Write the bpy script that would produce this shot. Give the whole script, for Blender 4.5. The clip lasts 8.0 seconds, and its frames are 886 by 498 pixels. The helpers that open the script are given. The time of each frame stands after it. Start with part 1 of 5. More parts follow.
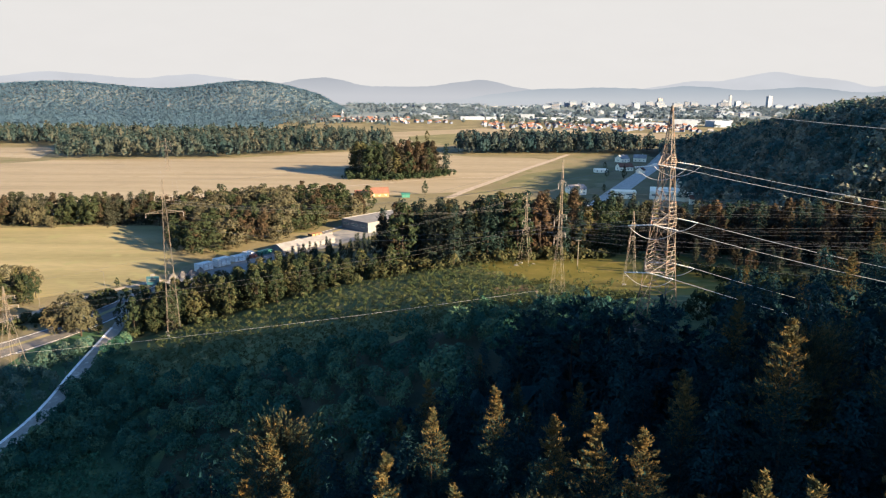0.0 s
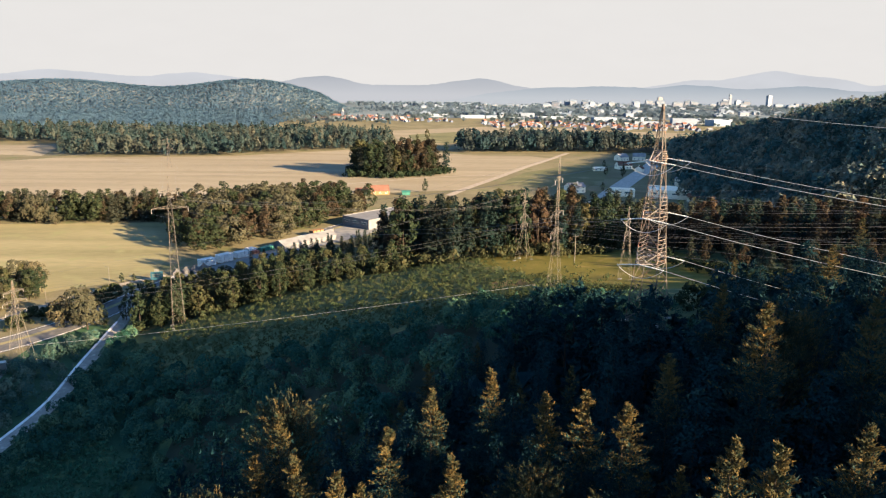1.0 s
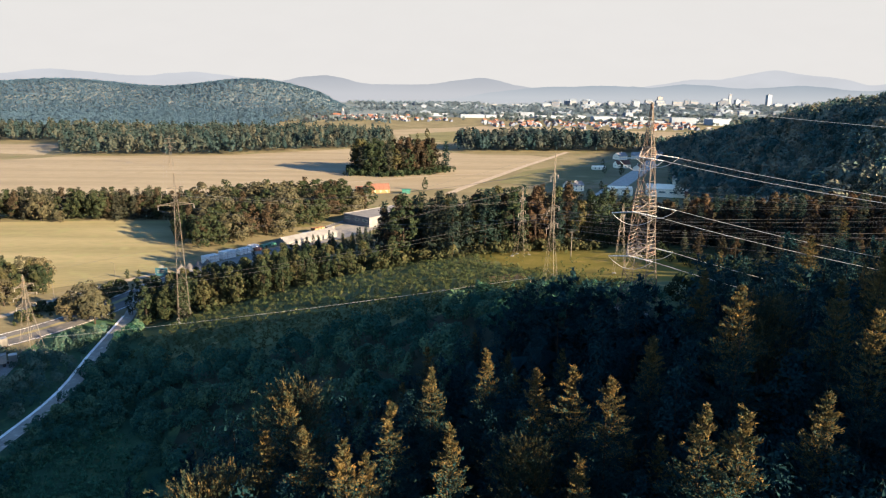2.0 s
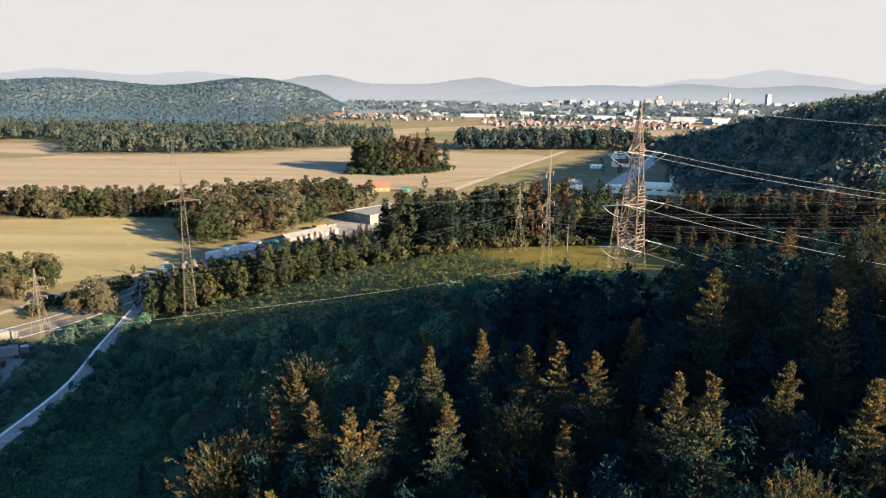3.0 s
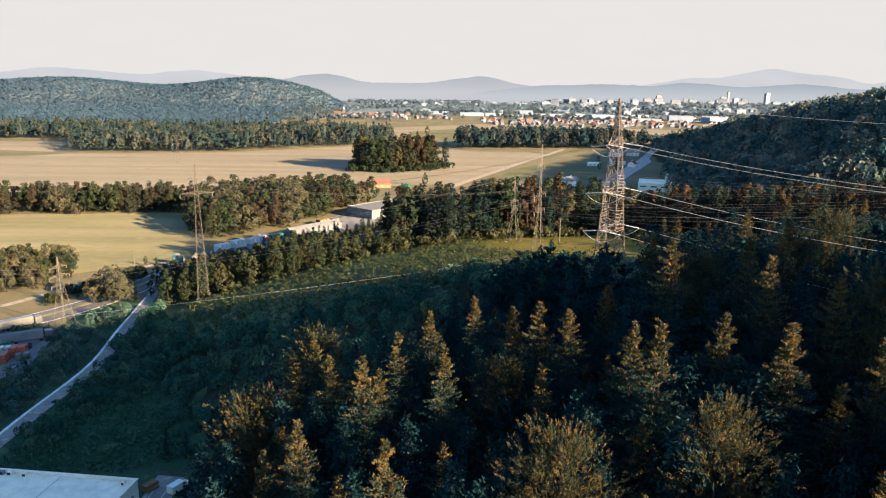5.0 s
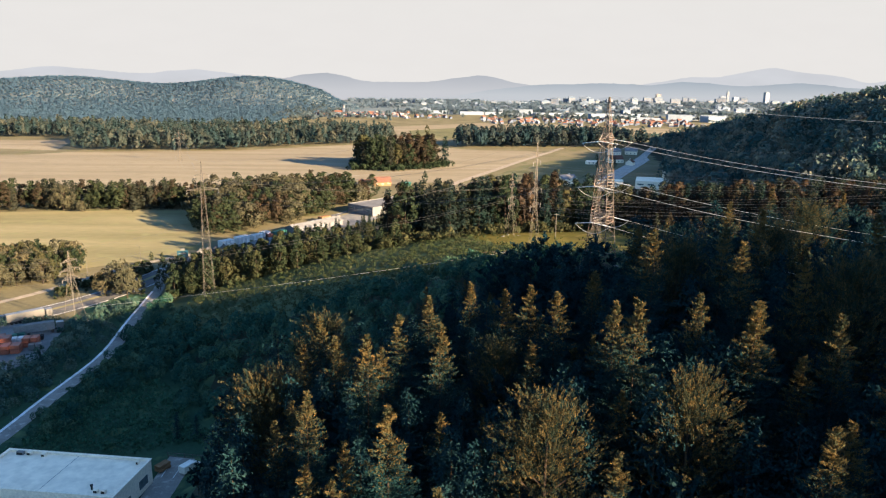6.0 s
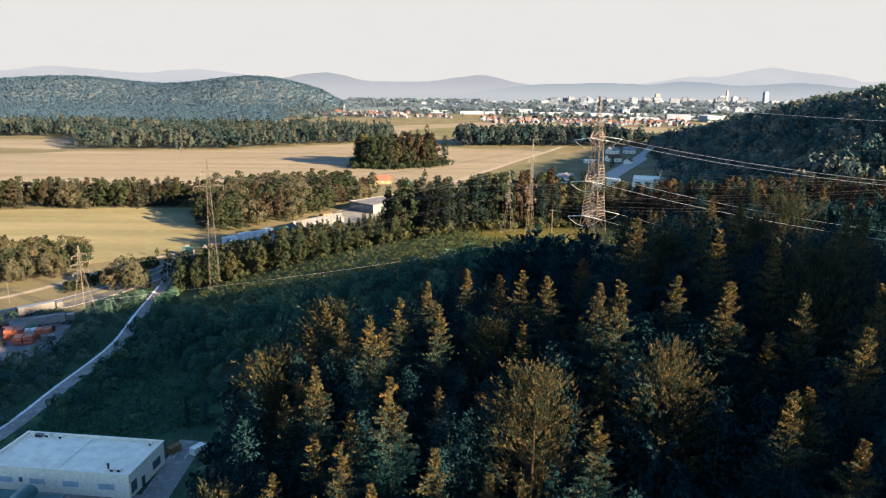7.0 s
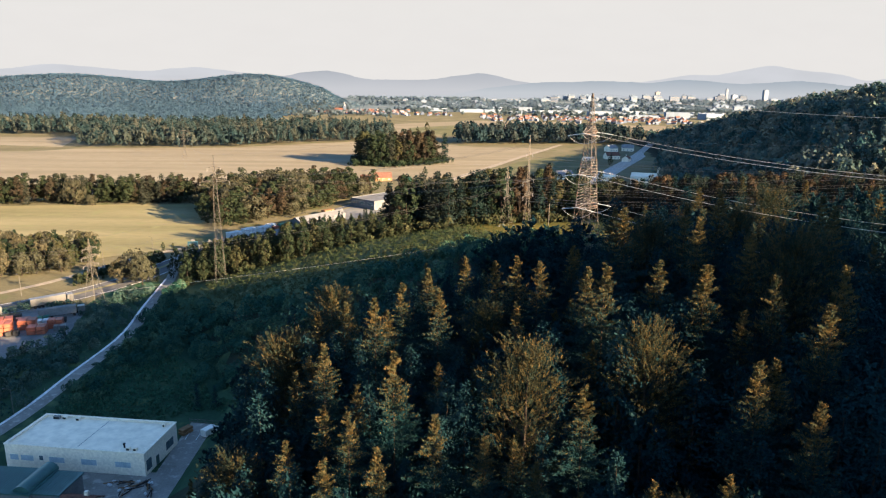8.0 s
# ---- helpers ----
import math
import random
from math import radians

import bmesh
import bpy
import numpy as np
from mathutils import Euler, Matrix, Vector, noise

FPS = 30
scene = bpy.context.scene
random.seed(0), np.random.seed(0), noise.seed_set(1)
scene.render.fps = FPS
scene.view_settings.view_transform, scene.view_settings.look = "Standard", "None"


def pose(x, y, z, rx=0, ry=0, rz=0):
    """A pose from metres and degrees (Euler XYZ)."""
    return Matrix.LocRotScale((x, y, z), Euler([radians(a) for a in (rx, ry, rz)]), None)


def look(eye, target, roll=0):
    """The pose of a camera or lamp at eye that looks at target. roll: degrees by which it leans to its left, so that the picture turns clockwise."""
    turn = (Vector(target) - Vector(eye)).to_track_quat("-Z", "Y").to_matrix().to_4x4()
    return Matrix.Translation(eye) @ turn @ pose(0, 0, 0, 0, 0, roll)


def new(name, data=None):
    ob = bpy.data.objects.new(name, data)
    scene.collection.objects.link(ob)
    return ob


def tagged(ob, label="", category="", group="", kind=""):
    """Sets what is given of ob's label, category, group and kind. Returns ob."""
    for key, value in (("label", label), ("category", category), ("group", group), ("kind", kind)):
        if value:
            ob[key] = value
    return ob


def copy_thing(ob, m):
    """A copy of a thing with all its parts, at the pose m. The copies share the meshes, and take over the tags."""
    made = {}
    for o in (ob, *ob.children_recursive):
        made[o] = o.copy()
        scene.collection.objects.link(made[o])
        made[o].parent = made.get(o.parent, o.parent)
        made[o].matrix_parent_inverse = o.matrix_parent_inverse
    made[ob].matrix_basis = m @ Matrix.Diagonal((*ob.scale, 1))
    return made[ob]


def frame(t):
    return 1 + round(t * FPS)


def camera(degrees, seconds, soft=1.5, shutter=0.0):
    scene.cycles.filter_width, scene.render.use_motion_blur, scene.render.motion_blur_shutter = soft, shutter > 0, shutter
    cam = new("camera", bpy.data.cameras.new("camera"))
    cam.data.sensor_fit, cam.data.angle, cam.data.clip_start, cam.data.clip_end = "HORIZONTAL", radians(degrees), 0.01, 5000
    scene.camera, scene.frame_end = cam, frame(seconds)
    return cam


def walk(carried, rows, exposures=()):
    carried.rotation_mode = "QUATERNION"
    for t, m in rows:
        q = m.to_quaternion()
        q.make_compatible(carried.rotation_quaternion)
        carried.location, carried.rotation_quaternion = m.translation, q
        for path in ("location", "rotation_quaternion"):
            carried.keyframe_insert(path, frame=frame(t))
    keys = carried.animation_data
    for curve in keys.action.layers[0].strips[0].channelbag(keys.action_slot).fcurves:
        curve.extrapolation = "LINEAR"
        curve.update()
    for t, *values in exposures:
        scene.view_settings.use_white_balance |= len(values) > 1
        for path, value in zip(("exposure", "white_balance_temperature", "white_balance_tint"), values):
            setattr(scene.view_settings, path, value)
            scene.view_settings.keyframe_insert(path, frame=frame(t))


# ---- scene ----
cam = camera(65.1, 8.0, soft=1.2)

EXPOSURE = 2.1
SKY_STRENGTH = 0.079
# Height of the unseen ridge added to cast shade on the slope.
SHADE_RIDGE = 87
PATH = [
    (0, (-0.075, 0.646, 85.28), (-0.034, 2.594, 84.832), 0.5),
    (0.5, (-0.095, -1.562, 85.307), (-0.053, 0.386, 84.857), 0.5),
    (1, (-0.066, -3.995, 85.26), (-0.025, -2.047, 84.808), 0.6),
    (1.5, (-0.04, -6.738, 85.245), (0.001, -4.791, 84.792), 0.6),
    (3, (0.083, -16.277, 85.187), (0.124, -14.33, 84.732), 0.6),
    (3.5, (0.077, -19.724, 85.172), (0.117, -17.777, 84.715), 0.6),
    (4, (0.084, -23.329, 85.177), (0.125, -21.382, 84.72), 0.6),
    (4.5, (0.098, -27.047, 85.179), (0.139, -25.101, 84.722), 0.6),
    (6, (0.3, -38.334, 85.189), (0.341, -36.388, 84.729), 0.6),
    (6.5, (0.414, -42.161, 85.183), (0.455, -40.216, 84.722), 0.6),
    (7, (0.482, -46.042, 85.168), (0.523, -44.097, 84.707), 0.6),
    (7.5, (0.53, -49.963, 85.126), (0.572, -48.018, 84.664), 0.6),
    (8, (0.413, -53.795, 85.105), (0.454, -51.85, 84.639), 0.6),
]
walk(cam, [(t, look(eye, target, roll)) for t, eye, target, roll in PATH], [(0.0, EXPOSURE, 5680, 7), (8.0, EXPOSURE, 5680, 7)])

# ---- world, sun ----
SUN_AZ = radians(33.0)      # from +x towards -y
SUN_EL = radians(16.0)
to_sun = Vector((math.cos(SUN_EL) * math.cos(SUN_AZ), -math.cos(SUN_EL) * math.sin(SUN_AZ), math.sin(SUN_EL)))
world = bpy.data.worlds.new("sky")
scene.world = world
world.use_nodes = True
wn, wl = world.node_tree.nodes, world.node_tree.links
sky = wn.new("ShaderNodeTexSky")
sky.sky_type, sky.sun_disc = "NISHITA", False
sky.sun_elevation = SUN_EL
sky.sun_rotation = math.atan2(to_sun.x, to_sun.y)
sky.air_density, sky.dust_density, sky.ozone_density = 1.1, 0.4, 3.4
wl.new(sky.outputs[0], wn["Background"].inputs[0])
wn["Background"].inputs[1].default_value = SKY_STRENGTH
lamp = bpy.data.lights.new("sun", "SUN")
lamp.energy, lamp.angle, lamp.color = 10.0, radians(0.6), (1.0, 0.66, 0.35)
sun = new("sun", lamp)
sun.matrix_world = look(to_sun * 300, (0, 0, 0))

# ---- materials ----


def nodes_of(name, rough=0.8, metal=0.0):
    m = bpy.data.materials.new(name)
    m.use_nodes = True
    nt = m.node_tree
    b = nt.nodes["Principled BSDF"]
    b.inputs["Roughness"].default_value = rough
    b.inputs["Metallic"].default_value = metal
    return m, nt, b


def noise_node(nt, scale, detail=4.0, coords="Object", stretch=None):
    tc = nt.nodes.new("ShaderNodeTexCoord")
    n = nt.nodes.new("ShaderNodeTexNoise")
    n.inputs["Scale"].default_value, n.inputs["Detail"].default_value = scale, detail
    if stretch:
        mp = nt.nodes.new("ShaderNodeMapping")
        mp.inputs["Scale"].default_value = stretch[:3]
        mp.inputs["Rotation"].default_value = (0, 0, radians(stretch[3]) if len(stretch) > 3 else 0)
        nt.links.new(tc.outputs[coords], mp.inputs[0])
        nt.links.new(mp.outputs[0], n.inputs["Vector"])
    else:
        nt.links.new(tc.outputs[coords], n.inputs["Vector"])
    return n


def ramp(nt, source, stops):
    r = nt.nodes.new("ShaderNodeValToRGB")
    while len(r.color_ramp.elements) < len(stops):
        r.color_ramp.elements.new(0.5)
    for e, (p, c) in zip(r.color_ramp.elements, stops):
        e.position, e.color = p, (*c, 1)
    nt.links.new(source, r.inputs[0])
    return r


def mix_color(nt, a, b, fac, blend="MIX"):
    m = nt.nodes.new("ShaderNodeMix")
    m.data_type, m.blend_type = "RGBA", blend
    for sock, v in ((m.inputs[6], a), (m.inputs[7], b), (m.inputs[0], fac)):
        if isinstance(v, (int, float)):
            sock.default_value = v
        elif isinstance(v, tuple):
            sock.default_value = (*v, 1)
        else:
            nt.links.new(v, sock)
    return m.outputs[2]


def surface(name, dark, light, scale, rough=0.85, metal=0.0, fine=None, bump=0.3, stretch=None, wear=None, coords="Object"):
    """A plain surface with variation at two scales, and stains or wear of a third colour."""
    m, nt, b = nodes_of(name, rough, metal)
    if rough > 0.7:
        b.inputs["Specular IOR Level"].default_value = 0.06
    big = noise_node(nt, scale, 5, coords, stretch)
    col = ramp(nt, big.outputs[0], [(0.32, dark), (0.68, light)]).outputs[0]
    small = noise_node(nt, fine or scale * 14, 3, coords, stretch)
    grain = ramp(nt, small.outputs[0], [(0.3, (0.72, 0.72, 0.72)), (0.7, (1.0, 1.0, 1.0))]).outputs[0]
    col = mix_color(nt, col, grain, 0.8, "MULTIPLY")
    if wear:
        spots = noise_node(nt, scale * 2.7, 6, coords)
        mask = ramp(nt, spots.outputs[0], [(0.56, (0, 0, 0)), (0.66, (1, 1, 1))]).outputs[0]
        col = mix_color(nt, col, wear, mask)
    nt.links.new(col, b.inputs["Base Color"])
    if bump:
        bp = nt.nodes.new("ShaderNodeBump")
        bp.inputs["Strength"].default_value = bump
        bp.inputs["Distance"].default_value = 0.05
        nt.links.new(small.outputs[0], bp.inputs["Height"])
        nt.links.new(bp.outputs[0], b.inputs["Normal"])
    return m


def foliage(name, dark, mid, light, through_light=0.25, per_object=0.5, soft=0.0, clumps=0.0, tone_share=0.0):
    """Leaves: colour varies from tree to tree and from leaf clump to leaf clump; some light passes through."""
    m, nt, b = nodes_of(name, 0.75)
    b.inputs["Specular IOR Level"].default_value = 0.03
    info, geo = nt.nodes.new("ShaderNodeObjectInfo"), nt.nodes.new("ShaderNodeNewGeometry")
    add = nt.nodes.new("ShaderNodeMath")
    add.operation = "MULTIPLY_ADD"
    nt.links.new(info.outputs["Random"], add.inputs[0])
    add.inputs[1].default_value = per_object
    sc = nt.nodes.new("ShaderNodeMath")
    sc.operation = "MULTIPLY"
    nt.links.new(geo.outputs["Random Per Island"], sc.inputs[0])
    sc.inputs[1].default_value = 1.0 - per_object
    nt.links.new(sc.outputs[0], add.inputs[2])
    tone = add.outputs[0]
    if tone_share:
        own = nt.nodes.new("ShaderNodeAttribute")
        own.attribute_name = "tone"
        blend = nt.nodes.new("ShaderNodeMix")
        blend.inputs[0].default_value = tone_share
        nt.links.new(tone, blend.inputs[2])
        nt.links.new(own.outputs["Fac"], blend.inputs[3])
        tone = blend.outputs[0]
    if clumps:
        n = noise_node(nt, clumps, 2)
        spread = nt.nodes.new("ShaderNodeMapRange")
        spread.inputs[1].default_value, spread.inputs[2].default_value = 0.3, 0.7
        nt.links.new(n.outputs[0], spread.inputs[0])
        half = nt.nodes.new("ShaderNodeMix")
        half.inputs[0].default_value = 0.5
        nt.links.new(tone, half.inputs[2])
        nt.links.new(spread.outputs[0], half.inputs[3])
        tone = half.outputs[0]
    col = ramp(nt, tone, [(0.05, dark), (0.5, mid), (0.95, light)]).outputs[0]
    nt.links.new(col, b.inputs["Base Color"])
    tr = nt.nodes.new("ShaderNodeBsdfTranslucent")
    if soft:
        mixed = nt.nodes.new("ShaderNodeMix")
        mixed.data_type = "VECTOR"
        mixed.inputs[0].default_value = soft
        nt.links.new(geo.outputs["Normal"], mixed.inputs[4])
        mixed.inputs[5].default_value = (0.25, -0.25, 0.95)
        nt.links.new(mixed.outputs[1], b.inputs["Normal"])
        nt.links.new(mixed.outputs[1], tr.inputs["Normal"])
    nt.links.new(col, tr.inputs[0])
    mx = nt.nodes.new("ShaderNodeMixShader")
    mx.inputs[0].default_value = through_light
    nt.links.new(b.outputs[0], mx.inputs[1])
    nt.links.new(tr.outputs[0], mx.inputs[2])
    nt.links.new(mx.outputs[0], nt.nodes["Material Output"].inputs[0])
    return m


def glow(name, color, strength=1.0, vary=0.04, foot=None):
    """A far backdrop that glows in a painted haze colour; it may fade to a hazier colour at its foot."""
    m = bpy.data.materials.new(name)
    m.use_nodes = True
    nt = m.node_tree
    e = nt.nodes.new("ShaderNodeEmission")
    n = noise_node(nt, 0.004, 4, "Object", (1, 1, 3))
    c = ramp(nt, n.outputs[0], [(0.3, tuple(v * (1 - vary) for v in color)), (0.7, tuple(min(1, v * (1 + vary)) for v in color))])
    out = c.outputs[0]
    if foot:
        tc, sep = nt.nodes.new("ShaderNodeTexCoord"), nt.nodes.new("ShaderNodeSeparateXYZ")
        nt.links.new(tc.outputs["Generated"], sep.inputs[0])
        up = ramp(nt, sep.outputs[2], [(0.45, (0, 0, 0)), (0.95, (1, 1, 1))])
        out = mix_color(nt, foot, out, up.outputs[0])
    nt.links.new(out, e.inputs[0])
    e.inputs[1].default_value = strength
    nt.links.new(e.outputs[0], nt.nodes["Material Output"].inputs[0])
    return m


M_EARTH = surface("meadow_earth", (0.097, 0.090, 0.051), (0.155, 0.139, 0.084), 0.02, fine=0.6, bump=0.6, wear=(0.084, 0.090, 0.042))
M_VERGE = surface("rough_green_grass", (0.020, 0.050, 0.030), (0.040, 0.078, 0.042), 0.06, fine=1.0, bump=0.8, wear=(0.07, 0.10, 0.045))
M_SCRUB_FLOOR = surface("scrub_floor", (0.038, 0.058, 0.028), (0.080, 0.100, 0.048), 0.09, fine=1.6, bump=0.8, wear=(0.135, 0.119, 0.054))
# Leaf litter, darkened so that gaps between bushes and trees read as shade.
M_SHADE_LITTER = surface("shade_dark_litter", (0.014, 0.024, 0.018), (0.030, 0.036, 0.024), 0.12, fine=1.6, bump=0.8)
M_DRY = surface("stubble_field", (0.158, 0.138, 0.095), (0.223, 0.200, 0.144), 0.02, fine=0.5, stretch=(0.16, 1.6, 1, 12), bump=0.3, wear=(0.161, 0.142, 0.097))
M_DRY2 = surface("dry_meadow", (0.147, 0.138, 0.071), (0.233, 0.208, 0.116), 0.03, fine=0.8, stretch=(0.16, 1.4, 1, 8), bump=0.3, wear=(0.160, 0.157, 0.077))
M_GREENFIELD = surface("green_field", (0.081, 0.087, 0.044), (0.126, 0.123, 0.063), 0.015, fine=0.3, stretch=(0.4, 2.0, 1, 20), bump=0.3, wear=(0.149, 0.136, 0.078))
M_GRASS = surface("yellow_grass", (0.081, 0.077, 0.016), (0.124, 0.106, 0.024), 0.08, fine=2.0, bump=0.8, wear=(0.127, 0.102, 0.032))
M_BARE = surface("bare_earth", (0.17, 0.10, 0.05), (0.27, 0.17, 0.085), 0.2, fine=2.0, bump=0.6, wear=(0.13, 0.12, 0.04))
M_ASPHALT = surface("asphalt", (0.075, 0.077, 0.08), (0.12, 0.12, 0.12), 0.15, fine=3.0, bump=0.2, wear=(0.11, 0.11, 0.11))
M_PALE_ROAD = surface("worn_asphalt", (0.252, 0.246, 0.240), (0.384, 0.372, 0.348), 0.2, fine=2.5, bump=0.2, wear=(0.456, 0.432, 0.384))
M_LANE = surface("grey_lane_asphalt", (0.200, 0.190, 0.172), (0.280, 0.265, 0.238), 0.2, fine=2.5, bump=0.2, wear=(0.33, 0.31, 0.28))
# Far halls and towers: haze painted into a pale blue wall colour.
M_PALE = surface("haze_tinted_far_wall", (0.165, 0.205, 0.262), (0.210, 0.252, 0.315), 0.05, fine=0.5, bump=0)
# Darker wire colour for the thin spans.
M_DIM_WIRE = surface("dim_wire", (0.11, 0.11, 0.11), (0.16, 0.16, 0.155), 0.5, rough=0.6, metal=0.2, bump=0)
M_GRAVEL = surface("gravel", (0.194, 0.175, 0.143), (0.291, 0.259, 0.213), 0.3, fine=3.0, bump=0.6)
M_CONCRETE = surface("concrete", (0.129, 0.136, 0.143), (0.201, 0.201, 0.194), 0.2, fine=2.0, bump=0.2)
M_PAINT_LINE = surface("road_paint", (0.6, 0.6, 0.58), (0.8, 0.8, 0.78), 0.5, bump=0.1)
M_WHITE = surface("white_render", (0.845, 0.745, 0.590), (0.90, 0.800, 0.640), 0.10, fine=2.0, bump=0.05)
# City and village walls lean blue as well, tinted for haze.
M_TOWN = surface("haze_tinted_block_wall", (0.105, 0.139, 0.194), (0.145, 0.184, 0.249), 0.05, fine=0.5, bump=0)
M_CITY = surface("haze_tinted_village_wall", (0.077, 0.098, 0.139), (0.107, 0.132, 0.183), 0.05, fine=0.5, bump=0)
# White sheeting, darkened so that direct sun does not burn it out.
M_SHEETING = surface("sun_dimmed_white_sheeting", (0.110, 0.115, 0.123), (0.149, 0.155, 0.165), 0.3, fine=3.0, bump=0.1)
# Blue-grey ground colour stands in for haze over the far plain.
M_PLAIN = surface("haze_tinted_plain", (0.080, 0.115, 0.137), (0.126, 0.157, 0.176), 0.006, fine=0.05, bump=0, wear=(0.153, 0.170, 0.167))
M_ROOFWHITE = surface("white_roof_membrane", (0.88, 0.765, 0.60), (0.94, 0.82, 0.65), 0.08, fine=0.5, bump=0.05, wear=(0.84, 0.73, 0.575))
M_TILE = surface("red_roof_tiles", (0.105, 0.056, 0.043), (0.160, 0.084, 0.063), 0.6, fine=4.0, bump=0.5, wear=(0.10, 0.050, 0.036))
M_GREYROOF = surface("grey_roof", (0.16, 0.16, 0.17), (0.28, 0.27, 0.27), 0.4, fine=3.0, bump=0.3)
M_GREENROOF = surface("green_metal_roof", (0.02, 0.07, 0.065), (0.04, 0.11, 0.10), 0.3, fine=3.0, rough=0.45, bump=0.1)
M_TEAL = surface("teal_sheet", (0.015, 0.085, 0.07), (0.025, 0.125, 0.10), 0.4, fine=3.0, rough=0.5, bump=0.1)
M_ORANGE = surface("orange_steel", (0.20, 0.055, 0.028), (0.30, 0.090, 0.045), 0.5, fine=3.0, rough=0.6, bump=0.1)
M_STEEL = surface("galvanised_steel", (0.065, 0.061, 0.055), (0.110, 0.104, 0.090), 0.6, fine=5.0, rough=0.6, metal=0.2, bump=0.1, wear=(0.143, 0.097, 0.065))
M_RUSTED = surface("weathered_steel", (0.110, 0.099, 0.089), (0.177, 0.163, 0.150), 0.5, fine=4.0, rough=0.6, metal=0.2, bump=0.1, wear=(0.166, 0.087, 0.052))
M_BROWNSTEEL = surface("brown_painted_steel", (0.044, 0.038, 0.033), (0.080, 0.069, 0.058), 0.5, fine=4.0, rough=0.65, metal=0.1, bump=0.1, wear=(0.10, 0.050, 0.030))
M_WIRE = surface("aluminium_wire", (0.36, 0.37, 0.37), (0.46, 0.46, 0.45), 0.5, rough=0.5, metal=0.3, bump=0)
M_PORCELAIN = surface("insulator_glass", (0.40, 0.43, 0.44), (0.52, 0.55, 0.55), 1.0, rough=0.3, bump=0)
M_BARK = surface("bark", (0.022, 0.018, 0.015), (0.048, 0.038, 0.030), 1.2, fine=9.0, bump=0.9)
M_WOOD = surface("sawn_wood", (0.16, 0.095, 0.05), (0.25, 0.15, 0.08), 0.8, fine=8.0, bump=0.3)
M_DARK = surface("dark_rubber", (0.02, 0.02, 0.02), (0.05, 0.05, 0.05), 1.0, bump=0.1)
M_WRAP = surface("white_plastic_wrap", (0.46, 0.47, 0.48), (0.60, 0.60, 0.60), 0.8, fine=4.0, rough=0.5, bump=0.1)
M_GLASS = surface("window_glass", (0.05, 0.09, 0.10), (0.10, 0.15, 0.17), 0.6, rough=0.08, bump=0)
M_FROSTED = surface("pale_window_glass", (0.36, 0.44, 0.48), (0.50, 0.58, 0.62), 0.6, rough=0.15, bump=0)
M_BLUE = surface("blue_sign_panel", (0.009, 0.042, 0.066), (0.012, 0.060, 0.090), 0.6, rough=0.5, bump=0)
# Two white paints: bright for the shaded van, dimmed below for sunlit lorries.
M_VAN = surface("white_paint_for_shade", (0.70, 0.66, 0.58), (0.80, 0.76, 0.68), 0.8, rough=0.3, bump=0)
M_CARPAINT = surface("sun_dimmed_white_paint", (0.103, 0.103, 0.100), (0.130, 0.130, 0.126), 0.8, rough=0.3, bump=0)
L_PINE = foliage("pine_needles", (0.004, 0.019, 0.024), (0.009, 0.028, 0.031), (0.030, 0.044, 0.034), 0.2, 0.3, clumps=0.7)
# Golden needles for the tops: evening sun painted into the colour.
L_TOP = foliage("sun_gold_needles", (0.012, 0.031, 0.025), (0.058, 0.052, 0.024), (0.140, 0.090, 0.029), 0.3, 0.3, clumps=0.9)
# Near-black teal leaf colour, the shade of the slope wood put into it.
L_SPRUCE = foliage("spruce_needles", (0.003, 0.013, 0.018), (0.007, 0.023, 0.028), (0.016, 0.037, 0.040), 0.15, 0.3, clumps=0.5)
L_BROAD = foliage("broad_leaves", (0.004, 0.020, 0.023), (0.026, 0.034, 0.022), (0.122, 0.082, 0.027), 0.28, 0.2, clumps=0.8)
L_LEAFY = foliage("leafy_green", (0.010, 0.021, 0.014), (0.026, 0.035, 0.018), (0.062, 0.056, 0.026), 0.25, 0.6)
L_WILLOW = foliage("grey_willow_leaves", (0.038, 0.042, 0.028), (0.060, 0.058, 0.036), (0.090, 0.077, 0.044))
L_FIR = foliage("fir_needles", (0.006, 0.018, 0.017), (0.016, 0.025, 0.021), (0.036, 0.036, 0.025), 0.2, 0.6)
L_COPPER = foliage("copper_leaves", (0.012, 0.017, 0.013), (0.030, 0.025, 0.017), (0.060, 0.039, 0.024), 0.2, 0.6)
L_SCRUB = foliage("scrub_leaves", (0.008, 0.036, 0.031), (0.028, 0.072, 0.054), (0.092, 0.138, 0.076), 0.2, 0.0, tone_share=0.55)
L_MEADOW = foliage("meadow_herbs", (0.022, 0.068, 0.044), (0.037, 0.097, 0.059), (0.066, 0.121, 0.066), 0.2, 0.1)
L_BUSH = foliage("roadside_bush_leaves", (0.016, 0.048, 0.044), (0.044, 0.080, 0.066), (0.120, 0.142, 0.098), 0.2, 0.0, tone_share=0.65)
L_WEEDS = foliage("weed_leaves", (0.026, 0.040, 0.018), (0.036, 0.048, 0.020), (0.052, 0.056, 0.024), 0.15, 0.0, tone_share=0.75)
L_FAR = foliage("far_wood_leaves", (0.014, 0.030, 0.034), (0.026, 0.040, 0.039), (0.060, 0.062, 0.048), 0.3, 0.0, soft=0.3, tone_share=0.75)
L_HILL = foliage("hill_wood_leaves", (0.018, 0.054, 0.060), (0.068, 0.102, 0.092), (0.185, 0.165, 0.118), 0.25, 0.0, tone_share=0.75)
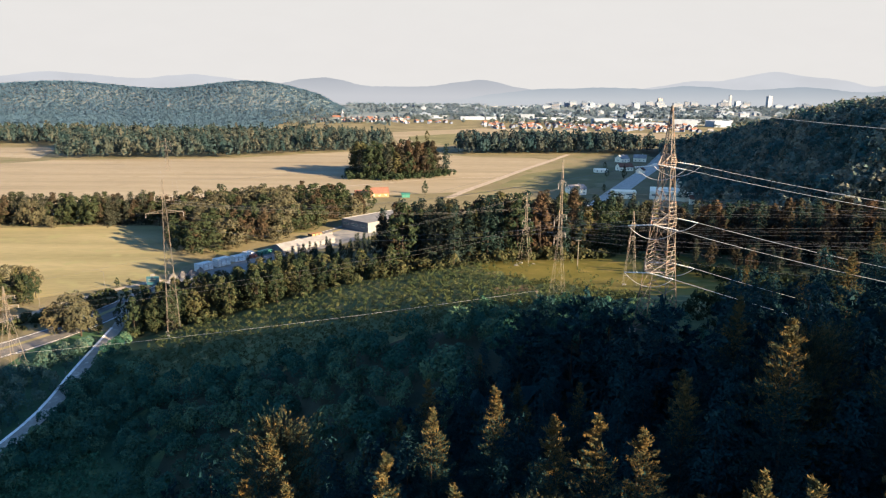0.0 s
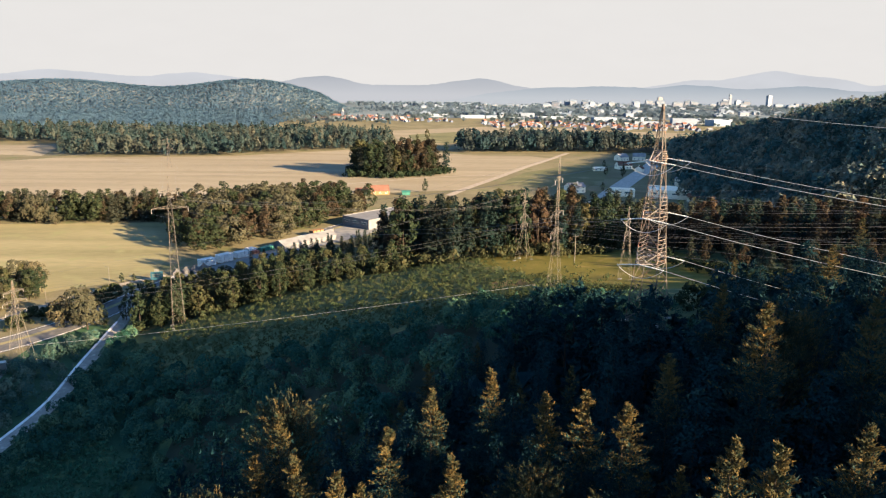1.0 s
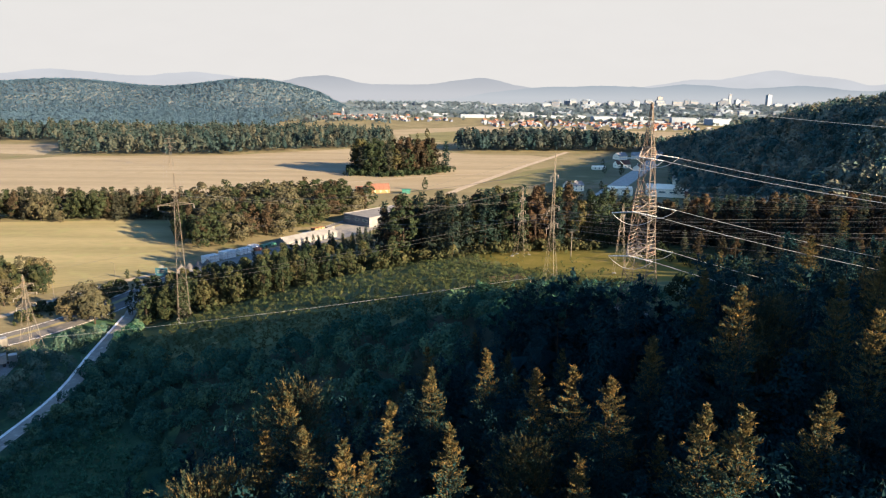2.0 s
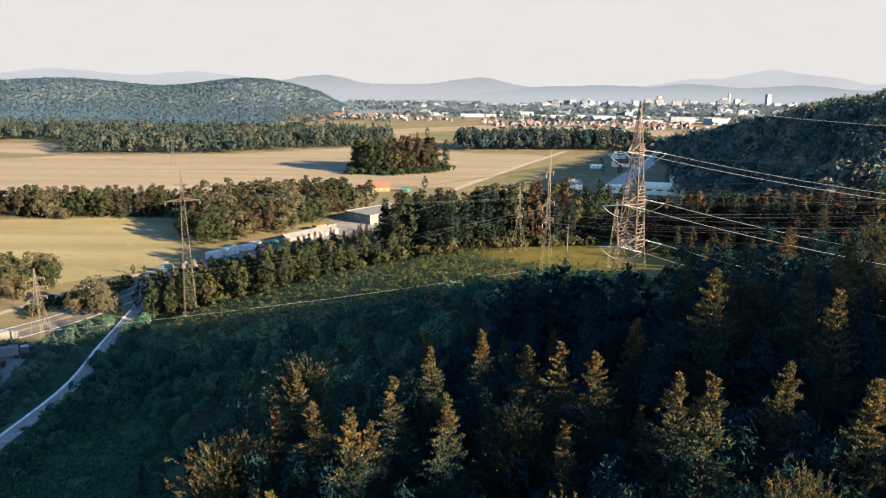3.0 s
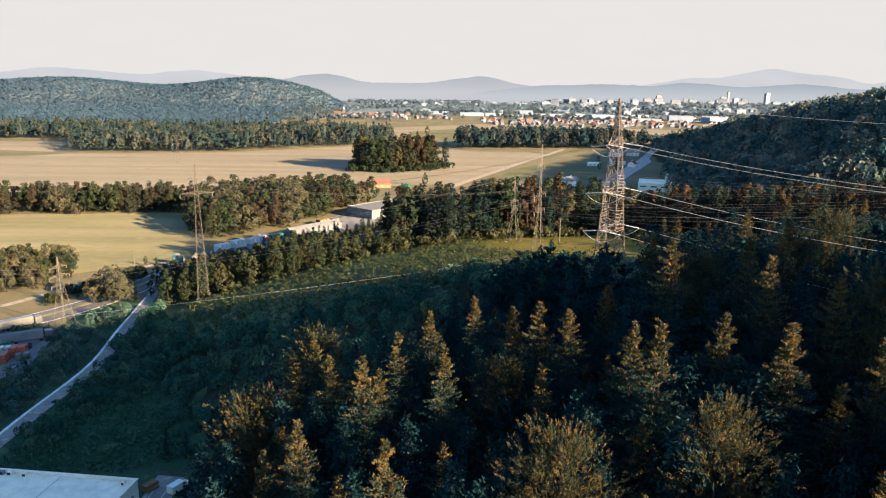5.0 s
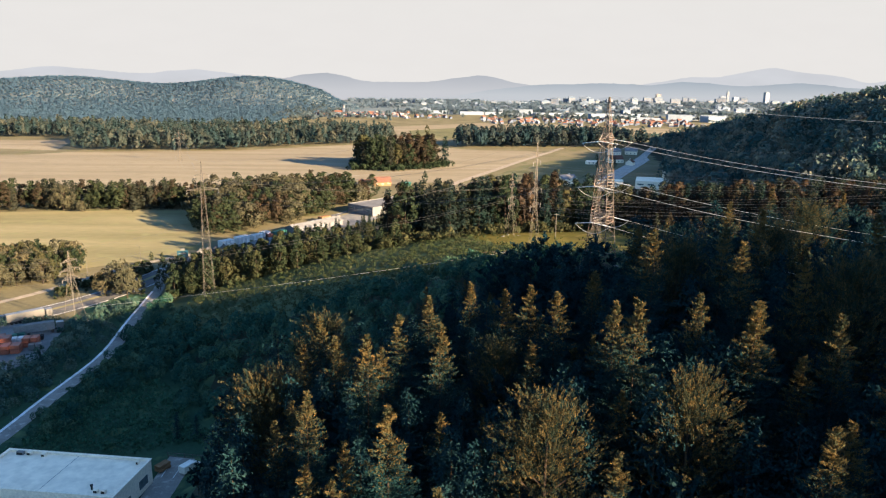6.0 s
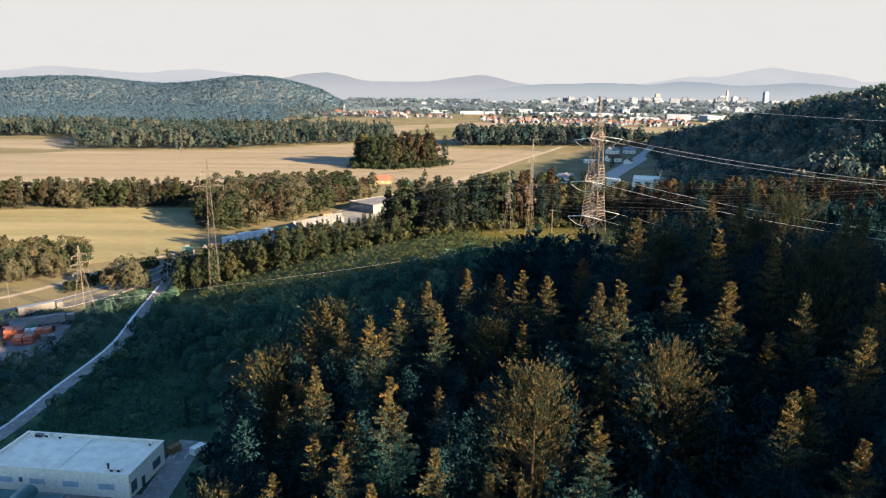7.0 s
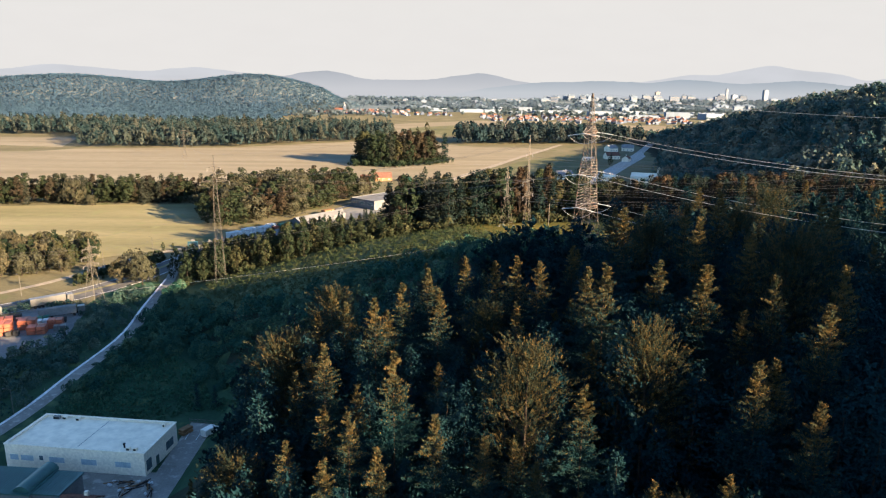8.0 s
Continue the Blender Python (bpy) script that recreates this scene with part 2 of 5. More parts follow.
# Aerial haze over the plain is put into these pale blue leaf colours.
L_HAZE = foliage("haze_tinted_plain_leaves", (0.100, 0.150, 0.205), (0.118, 0.168, 0.222), (0.138, 0.184, 0.236), 0.5, 0.0, soft=0.75, tone_share=0.8)
# Suburb leaves lifted towards blue-grey, haze painted into their colour.
L_GARDEN = foliage("haze_tinted_suburb_leaves", (0.060, 0.094, 0.118), (0.080, 0.114, 0.134), (0.108, 0.136, 0.146), 0.5, 0.0, soft=0.7, tone_share=0.8)
L_VALLEY = foliage("valley_wood_leaves", (0.011, 0.028, 0.036), (0.022, 0.040, 0.045), (0.052, 0.058, 0.050), 0.35, 0.0, soft=0.3, tone_share=0.7)
# Blue of the distant haze is painted into the hill's leaves.
L_BLUE = foliage("haze_blue_hill_leaves", (0.060, 0.114, 0.176), (0.068, 0.122, 0.184), (0.078, 0.132, 0.192), 0.55, 0.0, soft=0.88, tone_share=0.8)

# ---- small builders ----


def link_mesh(name, bm, material, parent=None, label=""):
    me = bpy.data.meshes.new(name)
    bm.to_mesh(me)
    bm.free()
    me.materials.append(material)
    ob = new(name, me)
    if parent:
        ob.parent = parent
    if label:
        tagged(ob, label)
    return ob


def part(name, bm, material, parent, label=""):
    return link_mesh(name, bm, material, parent, label)


def thing(name, at, label, category, group="", turn=0.0, scale=1.0):
    e = new(name)
    e.matrix_basis = pose(*at, 0, 0, turn) @ Matrix.Scale(scale, 4)
    return tagged(e, label, category, group)


def box(bm, x0, y0, z0, x1, y1, z1, bevel=0.0):
    """A box between two corners, added to bm."""
    r = bmesh.ops.create_cube(bm, size=1.0)
    vs = r["verts"]
    for v in vs:
        v.co = Vector(((x0 + x1) / 2 + v.co.x * (x1 - x0), (y0 + y1) / 2 + v.co.y * (y1 - y0), (z0 + z1) / 2 + v.co.z * (z1 - z0)))
    if bevel:
        es = {e for v in vs for e in v.link_edges}
        bmesh.ops.bevel(bm, geom=list(es), offset=bevel, segments=1, affect="EDGES")
    return bm


def boxes(*items, bevel=0.0):
    bm = bmesh.new()
    for it in items:
        box(bm, *it, bevel=bevel)
    return bm


def tube(bm, pts, radii, sides=5):
    """A tapered tube along points."""
    rings = []
    for i, (p, r) in enumerate(zip(pts, radii)):
        p = Vector(p)
        d = (Vector(pts[min(i + 1, len(pts) - 1)]) - Vector(pts[max(i - 1, 0)])).normalized()
        a = d.cross(Vector((0, 0, 1)) if abs(d.z) < 0.9 else Vector((1, 0, 0))).normalized()
        b = d.cross(a)
        rings.append([bm.verts.new(p + (a * math.cos(k * math.tau / sides) + b * math.sin(k * math.tau / sides)) * r) for k in range(sides)])
    for r0, r1 in zip(rings, rings[1:]):
        for k in range(sides):
            bm.faces.new((r0[k], r0[(k + 1) % sides], r1[(k + 1) % sides], r1[k]))
    bm.faces.new(rings[0][::-1])
    bm.faces.new(rings[-1])
    return bm


def beam(bm, a, b, w):
    """An angle-iron beam from a to b."""
    return tube(bm, [a, b], [w * 0.7, w * 0.7], 4)


def tri_mesh(name, tris, material, tones=None):
    """A mesh of loose triangles, from an n x 3 x 3 array; tones gives each triangle the leaf colour of its plant."""
    n = len(tris)
    me = bpy.data.meshes.new(name)
    me.vertices.add(3 * n)
    me.vertices.foreach_set("co", np.ascontiguousarray(tris, dtype=np.float32).ravel())
    me.loops.add(3 * n)
    me.loops.foreach_set("vertex_index", np.arange(3 * n, dtype=np.int32))
    me.polygons.add(n)
    me.polygons.foreach_set("loop_start", np.arange(0, 3 * n, 3, dtype=np.int32))
    me.materials.append(material)
    if tones is not None:
        me.attributes.new("tone", "FLOAT", "POINT").data.foreach_set("value", np.repeat(tones, 3).astype(np.float32))
    me.update()
    return me


def unit(v):
    return v / np.maximum(np.linalg.norm(v, axis=-1, keepdims=True), 1e-6)


def leaves(centres, along, length, width, rng, spread=0.6):
    """One leaf triangle per centre, pointing along a direction with some spread."""
    n = len(centres)
    d = unit(along + rng.normal(0, spread, (n, 3)))
    s = unit(np.cross(d, rng.normal(0, 1, (n, 3))))
    L = (length * rng.uniform(0.6, 1.4, n))[:, None]
    W = (width * rng.uniform(0.6, 1.4, n))[:, None]
    return np.stack([centres - d * L * 0.4 - s * W * 0.5, centres - d * L * 0.4 + s * W * 0.5, centres + d * L * 0.6], 1)


def facing(centres, outward, length, width, rng, tilt=0.45, rise=0.6):
    """One leaf triangle per centre that shows its face outward, its tip turned up by rise."""
    n = len(centres)
    q = unit(outward + rng.normal(0, tilt, (n, 3)))
    d = rng.normal(0, 0.6, (n, 3)) + [0, 0, rise]
    d = unit(d - (d * q).sum(1, keepdims=True) * q)
    s = np.cross(q, d)
    L = (length * rng.uniform(0.6, 1.4, n))[:, None]
    W = (width * rng.uniform(0.6, 1.4, n))[:, None]
    return np.stack([centres - d * L * 0.4 - s * W * 0.5, centres - d * L * 0.4 + s * W * 0.5, centres + d * L * 0.6], 1)


# ---- the lie of the land ----


def smooth01(u):
    u = np.clip(u, 0, 1)
    return u * u * (3 - 2 * u)


def height(x, y):
    """Ground level: a flat valley, the wooded spur under the lines, an unseen ridge added behind the camera for shade,
    a hill either side of the valley.
    """
    x, y = np.asarray(x, float), np.asarray(y, float)
    top = np.interp(y, [-160, -60, 0, 24, 42, 75, 95, 114, 140, 169, 200, 229, 262, 300, 345], [2, 10, 22, 28, 34, 40, 43, 45.5, 42.5, 34.5, 30, 28, 24, 13, 0])
    foot = np.interp(y, [-100, 20, 60, 110, 165, 218, 260, 345], [-60, -52, -56, -50, -76, -106, -100, -60])
    crest = np.interp(y, [-100, 40, 110, 218, 345], [45, 40, 44, 50, 60])
    u = np.clip((x - foot) / (crest - foot), 0, 1)
    z = top * np.sin(u * math.pi / 2)
    z = z + np.clip(x - 50, 0, 250) * 0.05 * smooth01((320 - y) / 120)
    # Unseen rise to the right, added to shade the wood.
    z = z + 10 * smooth01((x - 78) / 100) * smooth01((125 - y) / 60) * smooth01((y + 160) / 120)
    w, p = 0.839 * x - 0.545 * y, 0.545 * x + 0.839 * y
    # Crest level of the added ridge is tuned to where shade should fall.
    ridge = (SHADE_RIDGE + np.interp(p, [-40, 20, 26, 30, 39, 43, 46, 51, 55, 63, 68, 73, 80, 90, 97, 104, 110, 116, 125, 165], [-11, -9, -10, -13, -12, -7, -5, -2.5, 0, 3.5, 9, 15, 19, 19, 12, 4, -8, -28, -50, -60])) * np.exp(-((w - 215) / 75) ** 2) * smooth01((p + 280) / 160) * smooth01((420 - p) / 200)
    z = np.maximum(z, ridge + 0.4 * z * (ridge > 1))
    amp = np.interp(y, [300, 420, 500, 620, 820, 950, 1060], [56, 81, 79, 70, 53, 30, 0])
    hill = amp * smooth01((x - np.interp(y, [330, 450, 600, 800, 950], [150, 185, 215, 262, 280])) / 210) * smooth01((y - 230) / 200)
    z = np.maximum(z, hill)
    return z


def far_hill(x, y):
    """The long wooded hill across the valley."""
    a = 97 * np.exp(-((x + 600) / 300) ** 2) + 84 * np.exp(-((x + 1230) / 380) ** 2) + 66 * np.exp(-((x + 1900) / 500) ** 2)
    return a * np.exp(-((y - 2500) / 260) ** 2) * smooth01((-255 - x) / 150)


def ground(x, y):
    return np.maximum(height(x, y), far_hill(np.asarray(x, float), np.asarray(y, float)))


def gz(x, y):
    return float(ground(x, y))


def axis(*runs):
    out = []
    for a, b, step in runs:
        out += list(np.arange(a, b, step))
    return np.array(out + [runs[-1][1]])


gx = axis((-4400, -2400, 200), (-2400, -300, 40), (-300, 340, 6), (340, 760, 20), (760, 4600, 200))
gy = axis((-700, -320, 20), (-320, 440, 6), (440, 1100, 20), (1100, 1900, 80), (1900, 3100, 40), (3100, 4900, 150))
X, Y = np.meshgrid(gx, gy)
Z = ground(X, Y)
ripple = np.array([noise.noise(Vector((a * 0.05, b * 0.05, 0))) for a, b in zip(X.ravel(), Y.ravel())]).reshape(X.shape)
Z = Z + np.where(Z > 2, ripple * 0.7, 0.0)
nx, ny = len(gx), len(gy)
me = bpy.data.meshes.new("ground")
idx = np.arange(nx * ny).reshape(ny, nx)
quads = np.stack([idx[:-1, :-1], idx[:-1, 1:], idx[1:, 1:], idx[1:, :-1]], -1).reshape(-1, 4)
me.from_pydata(np.stack([X, Y, Z], -1).reshape(-1, 3).tolist(), [], quads.tolist())
me.materials.append(M_EARTH)
me.materials.append(M_SCRUB_FLOOR)
cx, cy = X[:-1, :-1].ravel() + 3, Y[:-1, :-1].ravel() + 3
hilly = (Z[:-1, :-1].ravel() > 0.5)
me.materials.append(M_VERGE)
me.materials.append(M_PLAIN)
me.materials.append(M_GRASS)
me.materials.append(M_BARE)
me.materials.append(M_SHADE_LITTER)
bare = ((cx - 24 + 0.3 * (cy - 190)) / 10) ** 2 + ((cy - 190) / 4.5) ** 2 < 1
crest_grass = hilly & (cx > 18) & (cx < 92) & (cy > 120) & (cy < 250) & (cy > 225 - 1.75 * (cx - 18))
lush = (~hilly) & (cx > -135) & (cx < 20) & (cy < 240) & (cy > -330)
# The shade-dark floor lies under slope wood, scrub and hillside.
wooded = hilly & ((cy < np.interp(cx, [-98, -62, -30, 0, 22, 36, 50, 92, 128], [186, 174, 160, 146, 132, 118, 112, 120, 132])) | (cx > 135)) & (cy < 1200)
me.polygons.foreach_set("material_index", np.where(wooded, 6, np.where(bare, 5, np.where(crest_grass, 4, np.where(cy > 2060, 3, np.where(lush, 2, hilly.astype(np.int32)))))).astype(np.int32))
me.polygons.foreach_set("use_smooth", np.ones(len(quads), dtype=bool))
tagged(new("ground", me), "valley floor of dry meadow rising into wooded slopes", "ground", kind="structure")


def sheet(name, outline, material, lift, label, category, step=None, on_slope=False):
    """A flat sheet of land with a given outline, just above the ground."""
    bm = bmesh.new()
    vs = [bm.verts.new((x, y, lift + (gz(x, y) if on_slope else 0))) for x, y in outline]
    f = bm.faces.new(vs)
    if f.normal.z < 0:
        f.normal_flip()
    ob = link_mesh(name, bm, material)
    return tagged(ob, label, category, kind="structure")


def ribbon(name, line, width, material, lift, label, category, thick=0.0, offset=0.0):
    """A road along a line, following the ground."""
    pts = []
    for (x0, y0), (x1, y1) in zip(line, line[1:]):
        n = max(1, int(math.hypot(x1 - x0, y1 - y0) / 6))
        pts += [(x0 + (x1 - x0) * i / n, y0 + (y1 - y0) * i / n) for i in range(n)]
    pts.append(line[-1])
    for _ in range(3):
        pts = [pts[0]] + [((a[0] + 2 * b[0] + c[0]) / 4, (a[1] + 2 * b[1] + c[1]) / 4) for a, b, c in zip(pts, pts[1:], pts[2:])] + [pts[-1]]
    bm = bmesh.new()
    rows = []
    for i, (x, y) in enumerate(pts):
        d = Vector((pts[min(i + 1, len(pts) - 1)][0] - pts[max(i - 1, 0)][0], pts[min(i + 1, len(pts) - 1)][1] - pts[max(i - 1, 0)][1], 0)).normalized()
        s = Vector((d.y, -d.x, 0))
        z = gz(x, y) + lift
        row = []
        for k in (-0.5, 0.5):
            q = Vector((x, y, 0)) + s * (offset + k * width)
            row.append(bm.verts.new((q.x, q.y, z)))
        rows.append(row)
    for a, b in zip(rows, rows[1:]):
        bm.faces.new((a[0], a[1], b[1], b[0]))
    bmesh.ops.recalc_face_normals(bm, faces=bm.faces)
    if bm.faces[:] and bm.faces[0].normal.z < 0:
        bmesh.ops.reverse_faces(bm, faces=bm.faces)
    if thick:
        r = bmesh.ops.extrude_face_region(bm, geom=bm.faces[:])
        for v in [g for g in r["geom"] if isinstance(g, bmesh.types.BMVert)]:
            v.co.z += thick
    return tagged(link_mesh(name, bm, material), label, category, kind="structure")

# ---- fields, roads ----
sheet("field_stubble", [(-900, 800), (-481, 789), (-442, 832), (-250, 866), (-95, 985), (-40, 985), (60, 905), (131, 900), (152, 872), (106, 766), (66, 672), (26, 588), (-60, 560), (-95, 500), (-165, 462), (-330, 462), (-420, 400), (-900, 380)], M_DRY, 0.06, "wide pale stubble field in evening sun", "field")
sheet("field_near", [(-265, 424), (-160, 434), (-136, 372), (-128, 312), (-136, 296), (-164, 276), (-230, 250), (-420, 250), (-420, 400)], M_DRY2, 0.07, "dry yellow meadow with mown streaks", "field")
sheet("field_upper", [(-1400, 880), (-600, 880), (-470, 850), (-530, 1020), (-610, 1000), (-1400, 1000)], M_DRY, 0.06, "pale stubble strip beyond a hedge", "field")
sheet("field_green", [(62, 626), (100, 720), (187, 822), (215, 800), (165, 650), (130, 590)], M_GREENFIELD, 0.06, "mown green meadow beside the farm road", "field")
sheet("field_middle", [(-60, 1045), (-50, 1130), (-79, 1420), (115, 1590), (330, 1560), (443, 1310), (249, 1290), (120, 1290), (60, 1130)], M_DRY, 0.06, "stubble field in front of the village", "field")
sheet("field_middle_green", [(-20, 1090), (-40, 1300), (60, 1400), (110, 1240), (60, 1120)], M_GREENFIELD, 0.13, "green meadow strip before the village", "field")
sheet("field_far", [(150, 1240), (480, 1260), (560, 1420), (180, 1500)], M_DRY, 0.1, "dry strip of field near the suburb", "field")
ribbon("farm_road", [(16, 555), (29, 590), (67, 675), (106, 766), (151, 862), (190, 950)], 7.0, M_GRAVEL, 0.16, "pale gravel farm road across the fields", "road")
ribbon("field_track", [(-80, 618), (-45, 640), (0, 672), (40, 690), (72, 690)], 3.0, M_GRAVEL, 0.16, "narrow gravel track past the grove", "road")
LANE = [(-116, 60), (-109.5, 88), (-105.5, 104), (-103.2, 118), (-103.6, 128), (-103.8, 140), (-102.8, 150), (-101.6, 166), (-102.0, 176), (-105.0, 190), (-106.9, 200), (-108.4, 212), (-110.6, 228), (-112.6, 242), (-118, 262), (-124, 285)]
ribbon("lane", LANE, 4.2, M_LANE, 0.12, "narrow pale asphalt lane below the slope", "road")
ribbon("lane_edge", LANE[:-2], 0.9, M_PAINT_LINE, 0.135, "pale shoulder of the lane", "verge", offset=-2.3)
HWY = [(-330, 62), (-240, 132), (-200, 163), (-162, 198), (-142, 217), (-129, 240), (-121, 270), (-112, 300), (-95, 342), (-70, 392), (-30, 470)]
ribbon("highway", HWY, 15.0, M_ASPHALT, 0.06, "grey two-carriageway highway in the valley", "road")
ribbon("highway_line", HWY, 0.3, M_PAINT_LINE, 0.075, "white edge line of the highway", "road marking", offset=-6.6)
ribbon("highway_line", HWY, 0.3, M_PAINT_LINE, 0.075, "white edge line of the highway", "road marking", offset=6.6)
ribbon("highway_median", HWY, 2.2, M_DRY2, 0.12, "dry grassy median strip of the highway", "verge", offset=-1.0)
ribbon("side_road", [(-260, 140), (-200, 196), (-173, 219), (-160, 238), (-150, 264), (-142, 280), (-130, 297), (-121, 306)], 3.6, M_GRAVEL, 0.16, "pale gravel side road along the field", "road")
HWY2 = [(120, 500), (155, 578), (200, 675), (247, 774), (285, 860), (330, 960)]
ribbon("main_road", HWY2, 17.0, M_PALE_ROAD, 0.1, "pale wide main road leading to the suburb", "road")
sheet("yard", [(-122, 296), (-114, 306), (-78, 372), (-48, 436), (-22, 432), (-38, 396), (-72, 352), (-100, 300)], M_CONCRETE, 0.2, "pale concrete storage yard beside the highway", "yard")
sheet("storage_yard", [(-160, 150), (-150, 205), (-128, 196), (-122, 168), (-132, 150)], M_CONCRETE, 0.11, "concrete storage yard with stacked goods", "yard")
sheet("building_yard", [(-100, 68), (-100, 88), (-60, 86), (-60, 109.5), (-48.5, 107.5), (-44, 86), (-44, 68)], M_LANE, 0.09, "grey asphalted yard round the hall", "yard")

# ---- trees ----


def grow_trunk(h, r, limbs, rng, reach=0.96):
    """A tapered trunk with limbs; the limbs are given as (start, end) pairs."""
    bm = bmesh.new()
    lean = rng.normal(0, 0.012 * h, 2)
    tube(bm, [(0, 0, -1.0), (lean[0] * 0.2, lean[1] * 0.2, h * 0.3), (lean[0] * 0.6, lean[1] * 0.6, h * 0.65 * reach), (lean[0], lean[1], h * reach)], [r, r * 0.8, r * 0.45, r * 0.08], 6)
    for a, b in limbs:
        a, b = Vector(a), Vector(b)
        tube(bm, [a, a.lerp(b, 0.5) + Vector((0, 0, 0.03 * h * rng.uniform(-1, 1))), b], [r * 0.32, r * 0.2, r * 0.05], 4)
    return bm


def conifer(h, spread, rng, tufts, leaf, droop=0.12, open_top=0.0, base=0.22):
    """Whorls of branches set with needle tufts; returns limbs and leaf triangles."""
    limbs, cs, ds = [], [], []
    z = h * base
    while z < h * 0.98:
        u = (z - h * base) / (h * (1 - base))
        reach = spread * ((1 - u) ** 0.85 + 0.06) * (1.0 - open_top * (1 - u) * 0.6)
        for k in range(int(rng.integers(5, 8))):
            a = rng.uniform(0, math.tau)
            r = reach * rng.uniform(0.55, 1.2)
            tip = np.array([math.cos(a) * r, math.sin(a) * r, z + r * rng.uniform(-droop, 0.30 + 0.3 * u)])
            root = np.array([0, 0, z])
            if u < 0.75 and k < 2:
                limbs.append((tuple(root), tuple(root + (tip - root) * 0.85)))
            n = max(3, int(tufts * (0.35 + r / spread)))
            f = rng.uniform(0.25, 1.0, n) ** 0.8
            c = root + f[:, None] * (tip - root) + rng.normal(0, 0.045 * spread, (n, 3)) + rng.normal(0, 0.35, (n, 3)) * [1, 1, 0.4]
            cs.append(c)
            ds.append(np.repeat(unit((tip - root)[None] + [[0, 0, 0.5 * r]]), n, 0))
        z += h * rng.uniform(0.028, 0.045)
    c, d = np.concatenate(cs), np.concatenate(ds)
    return limbs, facing(c, d * [0.9, 0.9, 0.3] + [0, 0, 0.55], leaf * 1.6, leaf * 0.7, rng, 0.4, 0.2)


def broadleaf(h, spread, rng, sprays, leaf, upright=0.9):
    """Rising limbs that carry fans of leafy sprays; returns limbs and leaf triangles."""
    limbs, cs, ds = [], [], []
    for k in range(16):
        a = k * 2.4 + rng.uniform(-0.4, 0.4)
        u = (k + 0.5) / 16
        z0 = h * (0.22 + 0.45 * u)
        reach = spread * math.sin(math.pi * (0.30 + 0.62 * u)) * rng.uniform(0.75, 1.1)
        tip = np.array([math.cos(a) * reach, math.sin(a) * reach, min(h * 0.97, z0 + h * rng.uniform(0.10, 0.32) * upright + h * 0.10 * u)])
        root = np.array([0, 0, z0])
        limbs.append((tuple(root), tuple(tip)))
        for s in range(sprays):
            f = rng.uniform(0.3, 1.0)
            p = root + f * (tip - root) + np.array([0, 0, 0.04 * h * math.sin(f * 3)])
            way = unit(np.array([math.cos(a), math.sin(a), 0]) * rng.uniform(0.2, 1.0) + rng.normal(0, 0.55, 3) + np.array([0, 0, upright]))
            length = spread * rng.uniform(0.16, 0.42)
            n = int(rng.integers(14, 24))
            g = rng.uniform(0, 1, n)
            c = p + g[:, None] * way * length + rng.normal(0, 0.09 * length + 0.05, (n, 3)) * (1.3 - g[:, None] * 0.8)
            cs.append(c)
            ds.append(np.repeat(way[None], n, 0))
    c, d = np.concatenate(cs), np.concatenate(ds)
    return limbs, leaves(c, d, leaf * 1.5, leaf * 0.8, rng, 0.5)


def tall_pine(h, spread, rng, base=0.2, slim=0.9, fine=1.0):
    """A spruce close by: layered branches with fringes of short needles; also returns the top, to be coloured as
    sunlit.
    """
    limbs, cs, ds, up = [], [], [], []
    z = h * base
    while z < h * 0.99:
        u = (z - h * base) / (h * (1 - base))
        reach = spread * (0.035 + 0.965 * (1 - u) ** slim)
        for k in range(7 if u < 0.8 else 5):
            a = rng.uniform(0, math.tau)
            r = reach * rng.uniform(0.5, 1.2)
            rise = rng.uniform(-0.12, 0.16) + 0.75 * max(0.0, u - 0.35)
            root = np.array([0, 0, z])
            tip = root + np.array([math.cos(a) * r, math.sin(a) * r, r * rise])
            if k < 2 and u < 0.8:
                limbs.append((tuple(root), tuple(tip)))
            n = int((20 + r * 24) * fine)
            f = rng.uniform(0.02, 1.0, n) ** 0.9
            side = np.array([-math.sin(a), math.cos(a), 0]) * rng.normal(0, 1, (n, 1)) * (0.08 + 0.16 * r * (1.1 - f[:, None]))
            cs.append(root + f[:, None] * (tip - root) + side + rng.normal(0, 0.07, (n, 3)) + np.array([0, 0, -0.10]) * rng.uniform(0, 1, (n, 1)))
            ds.append(np.repeat(unit(tip - root)[None], n, 0) + side * 0.8 + [0, 0, 0.35])
            up.append(np.full(n, u))
        z += h * (0.046 - 0.022 * u) * rng.uniform(0.8, 1.2)
    c, d = np.concatenate(cs), np.concatenate(ds)
    size = fine ** -0.5
    tris = leaves(c, d, 0.29 * size, 0.125 * size, rng, 0.4)
    # Needles towards the tip go to the part with the sunlit colour.
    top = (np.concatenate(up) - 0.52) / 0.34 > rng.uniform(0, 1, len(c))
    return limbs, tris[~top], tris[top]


def plumed_beech(h, spread, rng, boughs=60, plumes=34):
    """A beech close by: boughs that fan out and up from the stem, each set with leafy plumes, with dark gaps between."""
    limbs, cs, ds = [], [], []
    for b in range(boughs):
        a = b * 2.4 + rng.uniform(-0.5, 0.5)
        u = ((b + 0.5) / boughs) ** 0.9
        z0 = h * (0.07 + 0.65 * u)
        steep = 0.05 + 1.1 * u ** 1.5
        reach = spread * (0.55 + 0.75 * math.sin(math.pi * (0.15 + 0.75 * u))) * 0.78 * rng.uniform(0.65, 1.12)
        run = reach * (1.0 - 0.62 * u ** 2)
        root = np.array([0, 0, z0])
